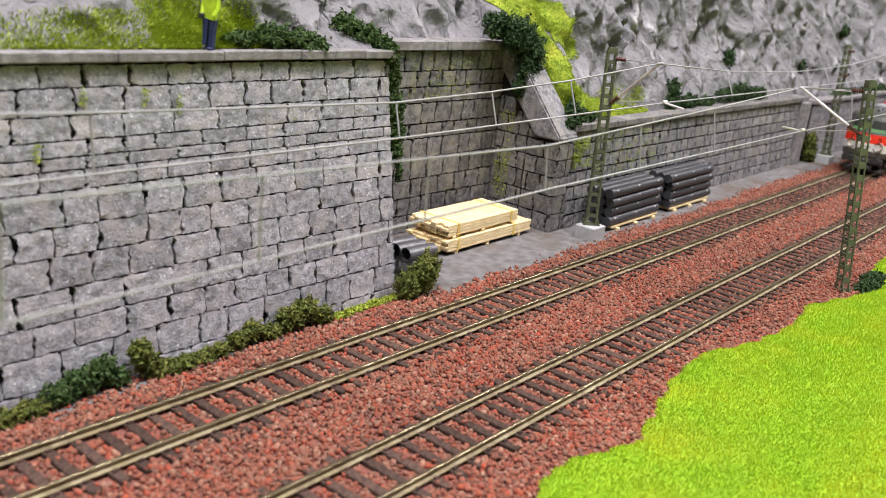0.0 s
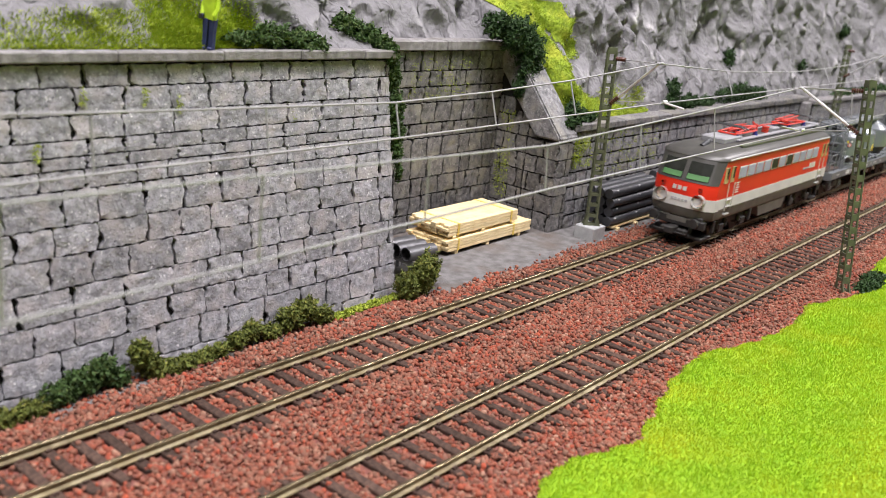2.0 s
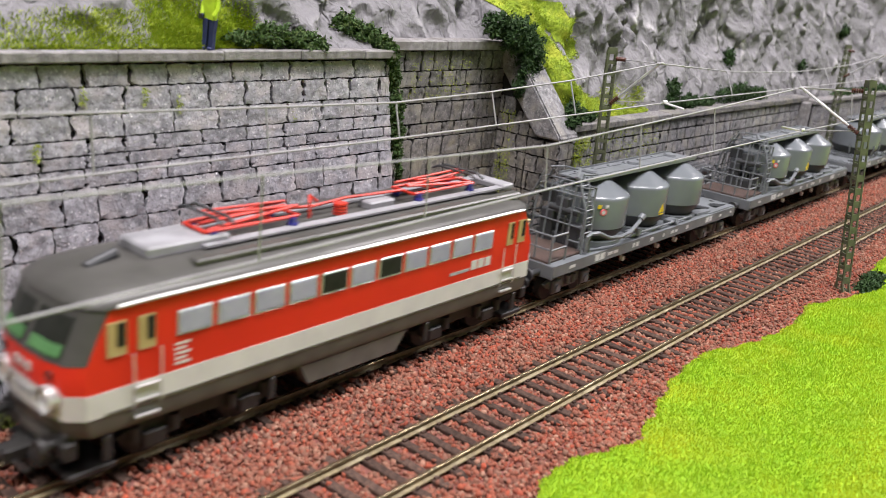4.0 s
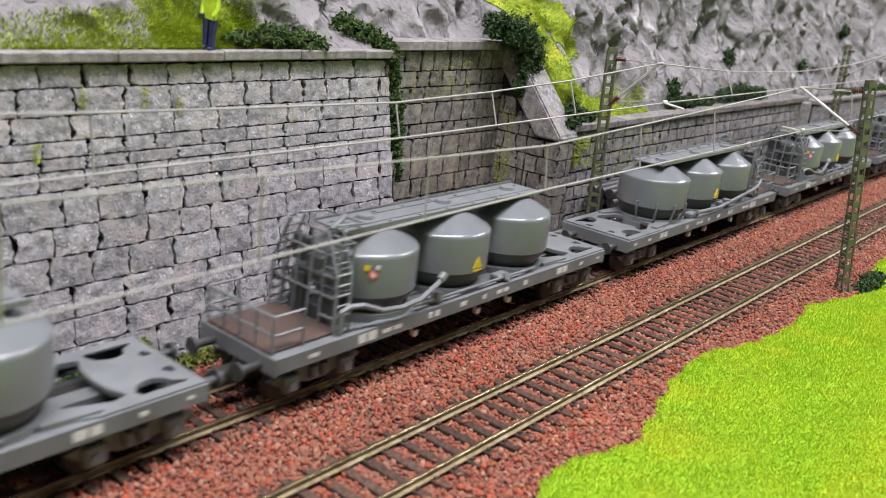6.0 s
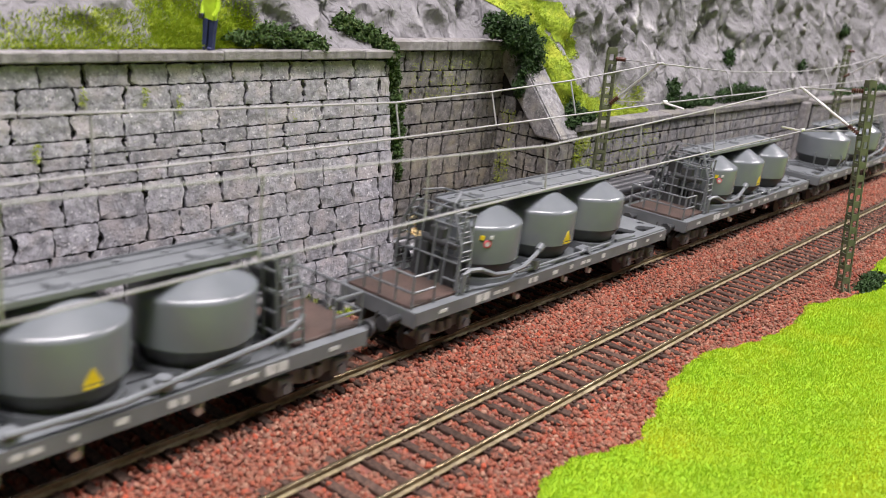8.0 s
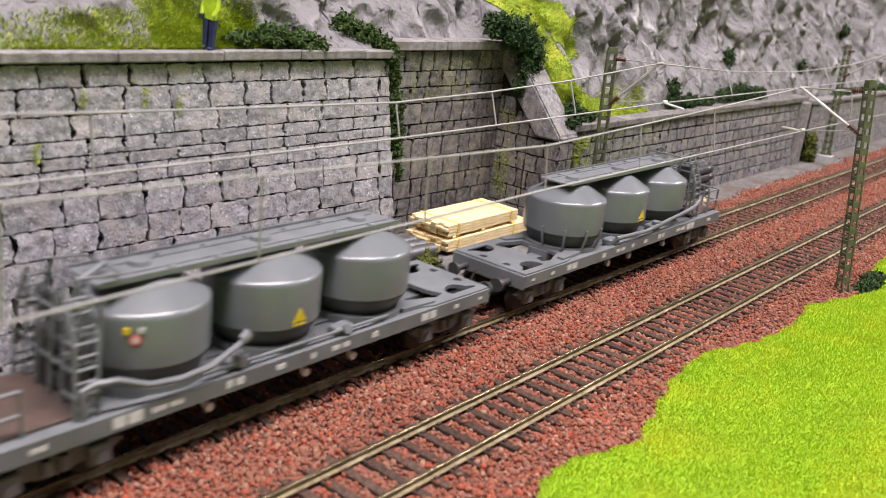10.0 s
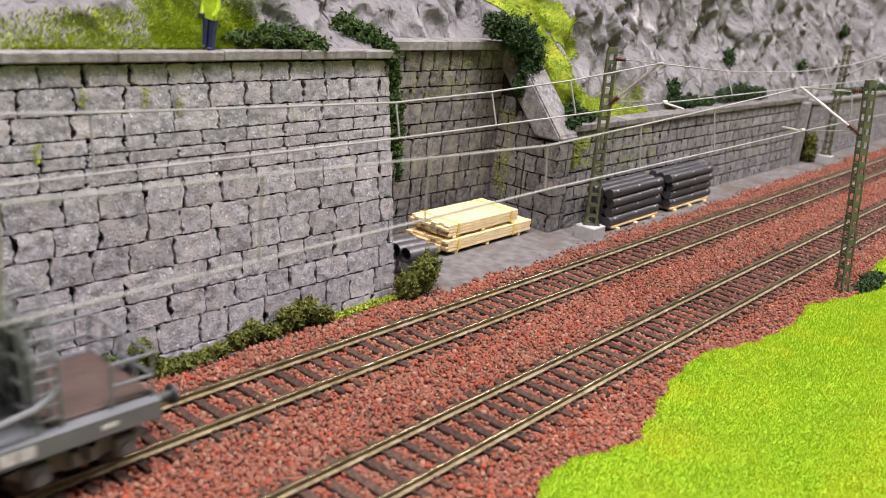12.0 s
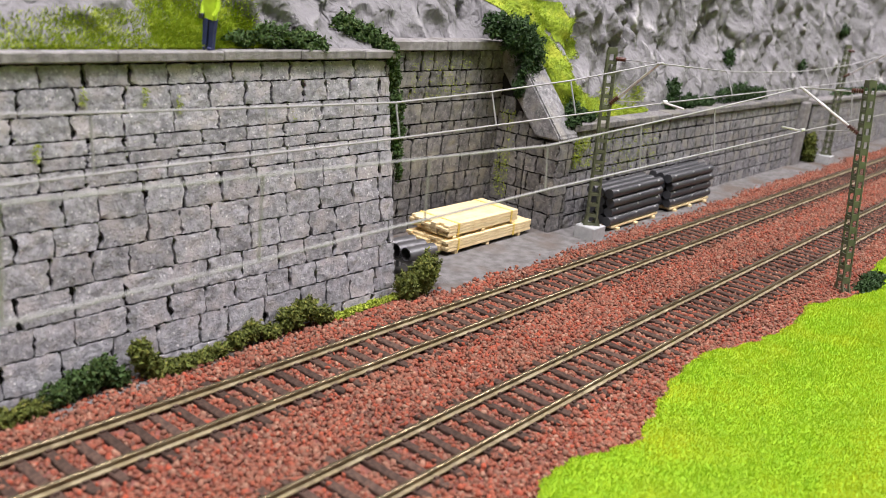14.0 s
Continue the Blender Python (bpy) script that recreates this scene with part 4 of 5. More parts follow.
def build_loco():
    t = tagged(empty("electric_locomotive", mm(819.5, Y1, 0)), "red and white electric locomotive with dark roof and red pantographs", "locomotive")

    def shell(name, layers, material, label=""):
        bm = bmesh.new()
        loft(bm, [loco_ring(*l) for l in layers])
        return part(name, bm, material, t, label, smooth=True)
    skirt = shell("skirt", [(12.4, 16.4, 1.2), (13.6, 16.8, 0.5), (17.4, 17.0, 0.0)], M_SKIRT, "dark grey lower skirt")
    shell("white_band", [(17.4, 17.15, -0.2), (23.4, 17.1, -0.1)], M_WHITE, "off-white waist band")
    body = shell("body", [(23.4, 17.0), (30, 17.0), (36, 17.0), (42.6, 16.8)], M_RED, "orange-red painted body")
    roof = shell("roof", [(42.6, 17.2, -0.6), (43.5, 17.1, -0.5), (45.0, 15.7, 0.8), (46.8, 12.6, 6.5), (48.0, 9.5, 16)], M_ROOF, "dark grey rounded roof")
    bm = bmesh.new()
    for s in (-1, 1):
        tube(bm, [(-71.0, s * 17.1, 43.0), (-64, s * 17.25, 43.2), (64, s * 17.25, 43.2), (71.0, s * 17.1, 43.0)], 0.55)
    part("gutter", bm, M_SILVER, roof, "bright silver gutter line", smooth=True)
    bm = bmesh.new()
    for s in (-1, 1):
        box(bm, -50, 74, s * 11.5 - 1.8, s * 11.5 + 1.8, 46.4, 48.2, bevel=0.5)
    part("roof_fairing", bm, M_ROOF, roof)
    for sgn in (-1, 1):
        # dark window surround and panes at each end
        def pane(name, y0, y1, z0, z1, proud, material, parent, label=""):
            bm = bmesh.new()
            ys = sorted(set(list(np.linspace(y0, y1, 9)) + [q for q in (-14, -8, 0, 8, 14) if y0 < q < y1]))
            loft(bm, [[(sgn * (float(front_x(y, z)) - d), float(y), z) for z, d in ((z0, proud), (z1, proud), (z1, proud - 0.5), (z0, proud - 0.5))] for y in ys])
            return part(name, bm, material, parent, label, smooth=True)
        fr = pane("window_surround", -16.9, 16.9, 30.6, 42.5, 0.3, M_ROOF, body, "dark grey windscreen surround")
        for s in (-1, 1):
            pane("windscreen", *sorted((s * 1.2, s * 12.6)), 31.8, 40.6, 0.55, M_DARKGLASS, body, "dark windscreen glass")
            pane("cab_desk", *sorted((s * 1.5, s * 12.3)), 32.1, 34.6, 0.7, M_CABGREEN, body, "green cab interior low in the windscreen")
            # head lamps
            bm = bmesh.new()
            xx = float(front_x(10, 22))
            lathe(bm, [(0.0, 0.6), (1.5, 0.9), (2.7, 1.2), (3.3, 0.6), (3.3, -2.2)], 0, 0, seg=20)
            bm.transform(Matrix.Translation((sgn * (xx + 0.3), s * 10, 22.0)) @ Matrix.Rotation(sgn * math.pi / 2, 4, "Y"))
            hl = part("headlight", bm, M_SILVER, t, "round headlight with bright rim", smooth=True)
            bm = bmesh.new()
            lathe(bm, [(0.0, 1.0), (1.6, 0.8), (2.75, 0.2)], 0, 0, seg=20)
            bm.transform(Matrix.Translation((sgn * (xx - 0.7), s * 10, 22.0)) @ Matrix.Rotation(sgn * math.pi / 2, 4, "Y"))
            part("lens", bm, M_GLOW if sgn < 0 and s < 0 else M_CREAM, hl, "warm lit lens" if sgn < 0 and s < 0 else "pale lens", smooth=True)
            bm = bmesh.new()
            lathe(bm, [(0.0, 0.7), (0.9, 0.5), (1.1, -0.4)], 0, 0, seg=12)
            bm.transform(Matrix.Translation((sgn * (float(front_x(10, 27)) - 0.2), s * 10, 27.6)) @ Matrix.Rotation(sgn * math.pi / 2, 4, "Y"))
            part("tail_lamp", bm, M_UNDER, t, "small dark red tail lamp", smooth=True)
            # buffers
            bm = bmesh.new()
            cyl(bm, (sgn * 80, s * 11, 11), (sgn * 85, s * 11, 11), 1.3, seg=12)
            cyl(bm, (sgn * 85, s * 11, 11), (sgn * 86.2, s * 11, 11), 2.5, 2.3, seg=16)
            box(bm, min(sgn * 78, sgn * 81.5), max(sgn * 78, sgn * 81.5), s * 11 - 2.6, s * 11 + 2.6, 8.4, 13.6, bevel=0.4)
            part("buffer", bm, M_UNDER, t, "dark grey buffer", smooth=True)
        # emblem of plain bars and plate bars
        for y in (-2.9, -0.1, 2.7):
            pane("emblem_bar", y, y + 1.9, 25.8, 27.9, 0.25, M_WHITE, body, "white emblem bar")
        for y in (-4.5, -2.6, -0.7, 1.2, 3.1):
            pane("plate_bar", y, y + 1.3, 20.3, 21.6, 0.45, M_CONCRETE, body, "faded grey plate bar")
        pane("apron", -13.5, 13.5, 9.4, 12.0, -0.8, M_SKIRT, skirt, "dark grey front apron")
        # coupling gear and step
        bm = bmesh.new()
        box(bm, min(sgn * 76, sgn * 84), max(sgn * 76, sgn * 84), -7, 7, 3.2, 6.2, bevel=0.5)
        box(bm, min(sgn * 82, sgn * 89), max(sgn * 82, sgn * 89), -2.4, 2.4, 4.0, 7.6, bevel=0.5)
        tube(bm, [(sgn * 83, -9, 11), (sgn * 87, -9, 5), (sgn * 87, 9, 5), (sgn * 83, 9, 11)], 0.35)
        part("coupling", bm, M_UNDER, t, "black model coupling")
        bm = bmesh.new()
        box(bm, min(sgn * 70, sgn * 81), max(sgn * 70, sgn * 81), -14.5, 14.5, 1.6, 3.4, bevel=0.4)
        box(bm, min(sgn * 79, sgn * 82), max(sgn * 79, sgn * 82), -15, 15, 7.5, 11.8, bevel=0.4)
        part("buffer_beam", bm, M_UNDER, t)
    # sides
    for s in (-1, 1):
        y = s * 17.02

        def plate(name, x0, x1, z0, z1, th, material, parent, label="", bevel=0.25):
            bm = bmesh.new()
            box(bm, x0, x1, *sorted((y, y + s * th)), z0, z1, bevel=bevel)
            return part(name, bm, material, parent, label)
        for i in range(11):
            x0 = -57.0 + i * 10.39
            dark = i in (4, 6)
            w = plate("side_window", x0, x0 + 9.1, 32.2, 38.6, 0.35, M_SILVER, body, "side window with silver frame")
            y += s * 0.2
            plate("pane", x0 + 0.45, x0 + 8.65, 32.7, 38.1, 0.28, M_DARKGLASS if dark else M_BLIND, w, "dark open pane" if dark else "pale grey blind pane")
            y -= s * 0.2
        for x0, x1 in ((-73.5, -69), (-66.5, -62.2), (69.5, 73.5), (63.8, 67.2)):
            w = plate("cab_window", x0, x1, 31.4, 39.6, 0.25, M_CABTAN, body, "yellowish cab side window")
            y += s * 0.15
            plate("pane", x0 + (x1 - x0) * 0.5, x1 - 0.4, 33.5, 39.2, 0.2, M_DARKGLASS, w)
            y -= s * 0.15
        for x0 in (-67.6, 62.6):
            bm = bmesh.new()
            for x in (x0, x0 + 6.6):
                tube(bm, [(x, y + s * 0.5, 17), (x, y + s * 0.7, 24), (x, y + s * 0.5, 31)], 0.22)
            part("handrail", bm, M_SILVER, t, "thin silver handrail", smooth=True)
            bm = bmesh.new()
            for z in (14.5, 18.5, 22):
                box(bm, x0 + 0.4, x0 + 6.2, *sorted((y - s * 0.4, y + s * 0.9)), z, z + 0.5)
            part("step", bm, M_SILVER, t)
        for i in range(3):
            plate("emblem_bar", 46.5 + i * 3.4, 49.3 + i * 3.4, 26.2, 29.4, 0.12, M_WHITE, body, "white emblem bar", bevel=0)
        plate("text_bar", 36.5, 45.5, 26.2, 27.2, 0.12, M_CONCRETE, body, "pale lettering bar", bevel=0)
        for i in range(5):
            plate("text_bar", -57.5, -53.5 - (i % 2), 24.8 + i * 1.25, 25.4 + i * 1.25, 0.1, M_WHITE, body, "pale lettering bar", bevel=0)
        plate("white_edge", -74, 74, 17.6, 18.0, 0.25, M_SKIRT, body, "dark line below the band", bevel=0)
        # underfloor boxes and bogies
        bm = bmesh.new()
        prism(bm, [(-20, 12), (-17, 6.0), (16, 6.0), (20, 12)], *sorted((s * 12, s * 16.2)), axis="y")
        part("equipment_box", bm, M_SKIRT, t)
        for xb in (-48, 48):
            bm = bmesh.new()
            prism(bm, [(xb - 22, 8.5), (xb - 18, 5.0), (xb - 8, 5.0), (xb - 5, 7.2), (xb + 5, 7.2), (xb + 8, 5.0), (xb + 18, 5.0), (xb + 22, 8.5), (xb + 16, 10.5), (xb - 16, 10.5)], *sorted((s * 11.5, s * 13.6)), axis="y")
            for xa in (-13, 13):
                box(bm, xb + xa - 3, xb + xa + 3, *sorted((s * 13, s * 15.2)), 4.0, 8.2, bevel=0.4)
                for q in (-5, 5):
                    cyl(bm, (xb + xa + q, s * 14.2, 6.5), (xb + xa + q, s * 14.2, 10.5), 1.4, seg=10)
            part("bogie_frame", bm, M_UNDER, t, "black bogie side frame with springs")
            for xa in (-13, 13):
                bm = bmesh.new()
                cyl(bm, (xb + xa, s * 7.6, 6.6), (xb + xa, s * 10.2, 6.6), 6.6, seg=28)
                cyl(bm, (xb + xa, s * 10.2, 6.6), (xb + xa, s * 11.0, 6.6), 2.0, seg=12)
                part("wheel", bm, M_UNDER, t, smooth=True)
        for x in (-73, -29, 29, 73):
            bm = bmesh.new()
            box(bm, x - 1.1, x + 1.1, *sorted((s * 15.2, s * 16.4)), 5.5, 11.9, bevel=0.3)
            part("footstep", bm, M_UNDER, t)
    bm = bmesh.new()
    box(bm, -70, 70, -11, 11, 7.5, 12, bevel=0.5)
    part("underframe", bm, M_UNDER, t)
    # roof gear
    bm = bmesh.new()
    for s in (-1, 1):
        box(bm, -44, 74, s * 6.6 - 1.6, s * 6.6 + 1.6, 48.6, 49.2)
    box(bm, -58, -36, -6.5, 6.5, 47.6, 50.8, bevel=0.6)
    box(bm, 70, 76, -8, 8, 47.6, 49.8, bevel=0.4)
    part("roof_walkway", bm, M_ROOFGREY, roof, "pale grey roof walkway and housing")
    bm = bmesh.new()
    cyl(bm, (-69, 0, 46.5), (-62, 0, 48.8), 1.4, seg=12)
    part("roof_horn", bm, M_DARKGREY, roof)
    bm = bmesh.new()
    box(bm, 14, 24, -3, 3, 47.6, 50.4, bevel=0.5)
    part("breaker_box", bm, M_ROOFGREY, roof)
    for xc, fl in ((-28, 1), (44, -1)):
        bm = bmesh.new()
        for s in (-1, 1):
            tube(bm, [(xc - 14, s * 4.6, 51.4), (xc + 14, s * 4.6, 51.4)], 0.55)
            tube(bm, [(xc - 13 * fl, s * 4.2, 51.8), (xc + 15 * fl, s * 2.6, 53.6)], 0.5)
            tube(bm, [(xc + 15 * fl, s * 2.6, 53.6), (xc - 12 * fl, s * 1.4, 55.0)], 0.42)
        for x in (-14, -4, 6, 14):
            tube(bm, [(xc + x, -4.6, 51.4), (xc + x, 4.6, 51.4)], 0.55)
        tube(bm, [(xc - 13 * fl, 0, 52.2), (xc + 13 * fl, 0, 53.2)], 0.6)
        p = part("pantograph", bm, M_PANTO, t, "folded red pantograph", smooth=True)
        bm = bmesh.new()
        for q in (-1.6, 1.6):
            tube(bm, [(xc - 11 * fl + q, -9.5, 54.2), (xc - 11 * fl + q, -7, 55.4), (xc - 11 * fl + q, 7, 55.4), (xc - 11 * fl + q, 9.5, 54.2)], 0.45)
        part("contact_shoe", bm, M_DARKGREY, p, "dark contact strips")
        for x in (-12, 12):
            for s in (-1, 1):
                bm = bmesh.new()
                cyl(bm, (xc + x, s * 4.8, 48.4), (xc + x, s * 4.8, 51.2), 1.1, seg=10)
                cyl(bm, (xc + x, s * 4.8, 49.2), (xc + x, s * 4.8, 49.8), 1.6, seg=10)
                part("roof_insulator", bm, M_BLUE, p, "dark blue insulator", smooth=True)
    bm = bmesh.new()
    tube(bm, [(-12, 1.5, 51.6), (-4, 1.5, 51.0), (8, 1.5, 51.8), (30, 0, 51.6)], 0.5)
    for i in range(4):
        cyl(bm, (2, -3, 49 + i * 0.9), (2, -3, 49.6 + i * 0.9), 2.0, seg=14)
    tube(bm, [(-8, -2, 49), (-8, -2, 53.4), (-5, 2, 54.2), (-2, 2, 52)], 0.45)
    part("bus_bar", bm, M_PANTO, roof, "red roof bus bar", smooth=True)
    # drawn out to the full length; round parts keep their shape
    for ob in t.children_recursive:
        me = ob.data
        xs = [v.co.x for v in me.vertices]
        mid = (min(xs) + max(xs)) / 2
        round_part = ob.name.split(".")[0] in ("wheel", "headlight", "lens", "tail_lamp", "buffer", "roof_insulator")
        me.transform(Matrix.Translation((mid * (LOCO_STRETCH - 1), 0, 0)) if round_part else Matrix.Diagonal((LOCO_STRETCH, 1, 1, 1)))
    return t


def holed_plate(bm, outer, holes, z0, z1):
    """A flat plate with openings cut through it."""
    edges = []
    for loop in [outer] + holes:
        vs = [bm.verts.new((p[0], p[1], z1)) for p in loop]
        edges += [bm.edges.new((vs[i], vs[(i + 1) % len(vs)])) for i in range(len(vs))]
    r = bmesh.ops.triangle_fill(bm, use_beauty=True, use_dissolve=False, edges=edges, normal=(0, 0, 1))
    faces = [f for f in r["geom"] if isinstance(f, bmesh.types.BMFace)]
    ex = bmesh.ops.extrude_face_region(bm, geom=faces, use_keep_orig=True)
    for v in ex["geom"]:
        if isinstance(v, bmesh.types.BMVert):
            v.co.z = z0
    bmesh.ops.recalc_face_normals(bm, faces=bm.faces[:])


def build_wagon(x, rz):
    """Silo wagon: the brakeman's platform and ladder cage lie at its -x end."""
    t = tagged(empty("silo_wagon", mm(x, Y1, 0, 0, 0, rz)), "grey four-axle bulk wagon with three round cement silos", "freight wagon", group="silo wagons")
    bm = bmesh.new()
    for s in (-1, 1):
        prism(bm, [(s * 17.2, 12.5), (s * 17.2, 17.0), (s * 13.6, 17.0), (s * 13.6, 16.2), (s * 16.4, 16.0), (s * 16.4, 13.5), (s * 14.8, 13.3), (s * 14.8, 12.5)], -85, 85, "x")
        for i in range(12):
            box(bm, -78 + i * 14.0, -77.2 + i * 14.0, *sorted((s * 16.3, s * 17.1)), 13.1, 16.4)
    for xx in (-85.5, 83.9):
        box(bm, xx, xx + 1.6, -16.9, 16.9, 11.4, 17.0, bevel=0.3)
    box(bm, -84, 53, -4.5, 4.5, 12.4, 16.8)
    box(bm, 53, 84, -2.6, 2.6, 12.4, 14.6)
    frame_ = part("underframe", bm, M_WAGON, t, "grey steel underframe beams")
    # open deck with lightening holes at one end
    bm = bmesh.new()
    holes = [[(52.0, -8.5), (52.0, 8.5), (62.5, 12.4), (66.5, 11.2), (64.6, 6.5), (64.0, 0.0), (64.6, -6.5), (66.5, -11.2), (62.5, -12.4)]]
    for q in (-1, 1):
        holes.append([(69.0, q * 13.6), (68.6, q * 11.5), (70.0, q * 9.0), (72.6, q * 7.6), (75.4, q * 7.4), (77.6, q * 8.8), (78.8, q * 11.2), (81.6, q * 12.6), (81.4, q * 13.6)])
        holes.append([(79.8, q * 5.4), (80.2, q * 4.2), (82.4, q * 4.0), (82.8, q * 5.0), (82.2, q * 7.2), (81.0, q * 7.2)])
    holed_plate(bm, [(50, -14.5), (57, -16.6), (84.8, -16.6), (84.8, 16.6), (57, 16.6), (50, 14.5)], holes, 16.2, 17.6)
    prism(bm, [(44, -14.5), (58, -15.5), (58, -12.5), (44, -8)], 16.9, 18.4, "z")
    prism(bm, [(44, 14.5), (58, 15.5), (58, 12.5), (44, 8)], 16.9, 18.4, "z")
    part("open_deck", bm, M_WAGON, t, "grey deck plate with lightening holes")
    # added dark sheet standing in for the shade seen through the open deck
    bm = bmesh.new()
    box(bm, 52, 84, -13, 13, 12.0, 12.35)
    part("deck_floor", bm, M_DARKGREY, t)
    # plate added to stop light falling between the silos, so the track below darkens
    bm = bmesh.new()
    box(bm, -60, 51, -13.8, 13.8, 15.4, 16.1)
    part("deck_plate", bm, M_WAGON, t, "grey plate added below the silos to block light to the track")
    # platform
    bm = bmesh.new()
    box(bm, -85, -60, -13.6, 13.6, 16.8, 18.0, bevel=0.2)
    part("platform", bm, M_PLATFORM, t, "brown plank platform")
    def rod(name, p, q):
        bm = bmesh.new()
        tube(bm, [p, q], 0.42)
        part(name, bm, M_WAGON, t)
    for s in (-1, 1):
        for xx in (-84.5, -74.0):
            rod("railing_post", (xx, s * 14.2, 16.8), (xx, s * 14.2, 28.0))
        for z in (22.5, 28):
            rod("handrail", (-84.5, s * 14.2, z), (-74.0, s * 14.2, z))
    for z in (22.5, 28):
        rod("handrail", (-84.5, -14.2, z), (-84.5, 14.2, z))
    for yy in (-7, 0, 7):
        rod("railing_post", (-84.5, yy, 16.8), (-84.5, yy, 28))
    # ladder cage
    for xx in (-61.5, -56.5):
        for yy in (-12.5, -6.5, -1, 5, 11):
            bm = bmesh.new()
            tube(bm, [(xx, yy, 17.4), (xx + 2, yy, 43.0)], 0.42)
            part("cage_post", bm, M_WAGON, t, "dark grey upright of the ladder cage")
        for z in (21, 27, 33, 39, 43):
            bm = bmesh.new()
            far = 11 if xx > -60 or z in (27, 39) else -6.5
            tube(bm, [(xx + (z - 17) * 0.07, -12.5, z), (xx + (z - 17) * 0.07, far, z)], 0.38)
            part("cage_rung", bm, M_WAGON, t, "dark grey rung of the ladder cage")
    for yy in (-12.5, 11):
        for z in (22, 29, 36, 43):
            bm = bmesh.new()
            tube(bm, [(-61.5 + (z - 17) * 0.07, yy, z), (-56.5 + (z - 17) * 0.07, yy, z)], 0.36)
            part("cage_tie", bm, M_DARKGREY, t)
    for s in (-1, 1):
        bm = bmesh.new()
        for xx in (-62.5, -57.0):
            tube(bm, [(xx, s * 14.6, 17.0), (xx + 0.8, s * 13.6, 34.0), (xx + 1.6, s * 8.0, 46.5)], 0.48)
        for i in range(9):
            z = 19.5 + i * 3.0
            f = min(1.0, (z - 17) / 17)
            g = max(0.0, (z - 34) / 12.5)
            yy = s * (14.6 - f - 5.6 * g)
            tube(bm, [(-62.5 + 0.8 * (f + g), yy, z), (-57.0 + 0.8 * (f + g), yy, z)], 0.36)
        part("ladder", bm, M_WAGON, t, "grey steel ladder to the roof walkway")
    for x0, x1, y0, y1, z0, z1 in ((-60, -56, -10, -4, 17.6, 27), (-60.5, -57, 2, 8, 17.6, 31), (-60, -57, -4, 2, 30, 37), (-59.5, -57.5, -11, 10, 17.6, 22), (-58.5, -56.5, 3, 10, 33, 41)):
        bm = bmesh.new()
        box(bm, x0, x1, y0, y1, z0, z1, bevel=0.4)
        part("valve_box", bm, M_DARKGREY, t)
    bm = bmesh.new()
    cyl(bm, (-59, -9, 32), (-59, 5, 32), 1.5, seg=10)
    part("air_pipe", bm, M_DARKGREY, t, smooth=True)
    # walkway above the silos
    bm = bmesh.new()
    box(bm, -52, 47, -7.4, 7.4, 43.5, 44.2, bevel=0.15)
    for yy in (-7.4, 7.0):
        box(bm, -52, 47, yy, yy + 0.4, 44.0, 45.0)
    for yy in (-3.6, 3.2):
        box(bm, -50, 45, yy, yy + 0.4, 44.0, 44.5)
    for i in range(7):
        box(bm, -46.6 + i * 13.6, -44.6 + i * 13.6, -5.9, -4.7, 44.1, 44.9, bevel=0.2)
        box(bm, -44.0 + i * 13.6, -42.8 + i * 13.6, 4.4, 5.4, 44.1, 44.8, bevel=0.2)
    for xx in (-36.8, 0, 36.8):
        cyl(bm, (xx, 0, 42.0), (xx, 0, 43.6), 5.2, seg=16)
        cyl(bm, (xx, 1.5, 44.1), (xx, 1.5, 45.3), 3.0, 2.6, seg=14)
    part("walkway", bm, M_WAGON, t, "grey roof walkway plank")
    bm = bmesh.new()
    tube(bm, [(-58, -8, 45), (-58, -8, 47.5), (-47, -8, 46.5), (-47, 8, 46.5), (-58, 8, 47.5)], 0.4)
    tube(bm, [(-56, -4, 45), (-46, 1, 46.5)], 0.8)
    part("top_railing", bm, M_WAGON, t)
    # silos
    for i, xx in enumerate((-36.8, 0, 36.8)):
        bm = bmesh.new()
        lathe(bm, [(0, 44.3), (4.6, 44.0), (5.2, 43.7), (15.1, 37.9), (15.9, 37.4), (16.3, 36.9), (16.4, 36.2), (16.35, 24.4), (15.95, 23.9)], xx, 0, seg=48)
        silo = part("silo", bm, M_SILO, t, "glossy grey round silo with conical top", smooth=True)
        bm = bmesh.new()
        lathe(bm, [(16.2, 24.0), (15.5, 22.6), (13.4, 19.6), (13.2, 16.2)], xx, 0, seg=40)
        part("silo_foot", bm, M_DARKGREY, silo, "dark conical silo foot", smooth=True)
        bm = bmesh.new()
        lathe(bm, [(13.4, 16.0), (15.2, 16.2), (15.2, 18.6), (13.8, 18.9)], xx, 0, seg=40)
        part("silo_ring", bm, M_WAGON, silo, "", smooth=True)
        for k in range(4 if i == 2 else 0):
            bm = bmesh.new()
            a = math.radians(5 + k * 31)
            c, s = math.cos(a), math.sin(a)
            tube(bm, [(xx + 16.9 * c, 16.9 * s, 27), (xx + 16.8 * c, 16.8 * s, 23.6), (xx + 15.2 * c, 15.2 * s, 18.5)], 0.5)
            part("silo_strut", bm, M_WAGON, silo)
    for s in (-1, 1):
        bm = bmesh.new()
        vs = [bm.verts.new(p) for p in ((-2.3, s * 16.42, 26.0), (2.3, s * 16.42, 26.0), (0.0, s * 16.56, 29.9))]
        vb = [bm.verts.new((v.co.x, v.co.y - s * 0.5, v.co.z)) for v in vs]
        bm.faces.new(vs)
        bm.faces.new(vb[::-1])
        for k in range(3):
            bm.faces.new((vs[k], vs[(k + 1) % 3], vb[(k + 1) % 3], vb[k]))
        part("warning_sign", bm, M_YELLOW, t, "yellow triangular warning sign")
        bm = bmesh.new()
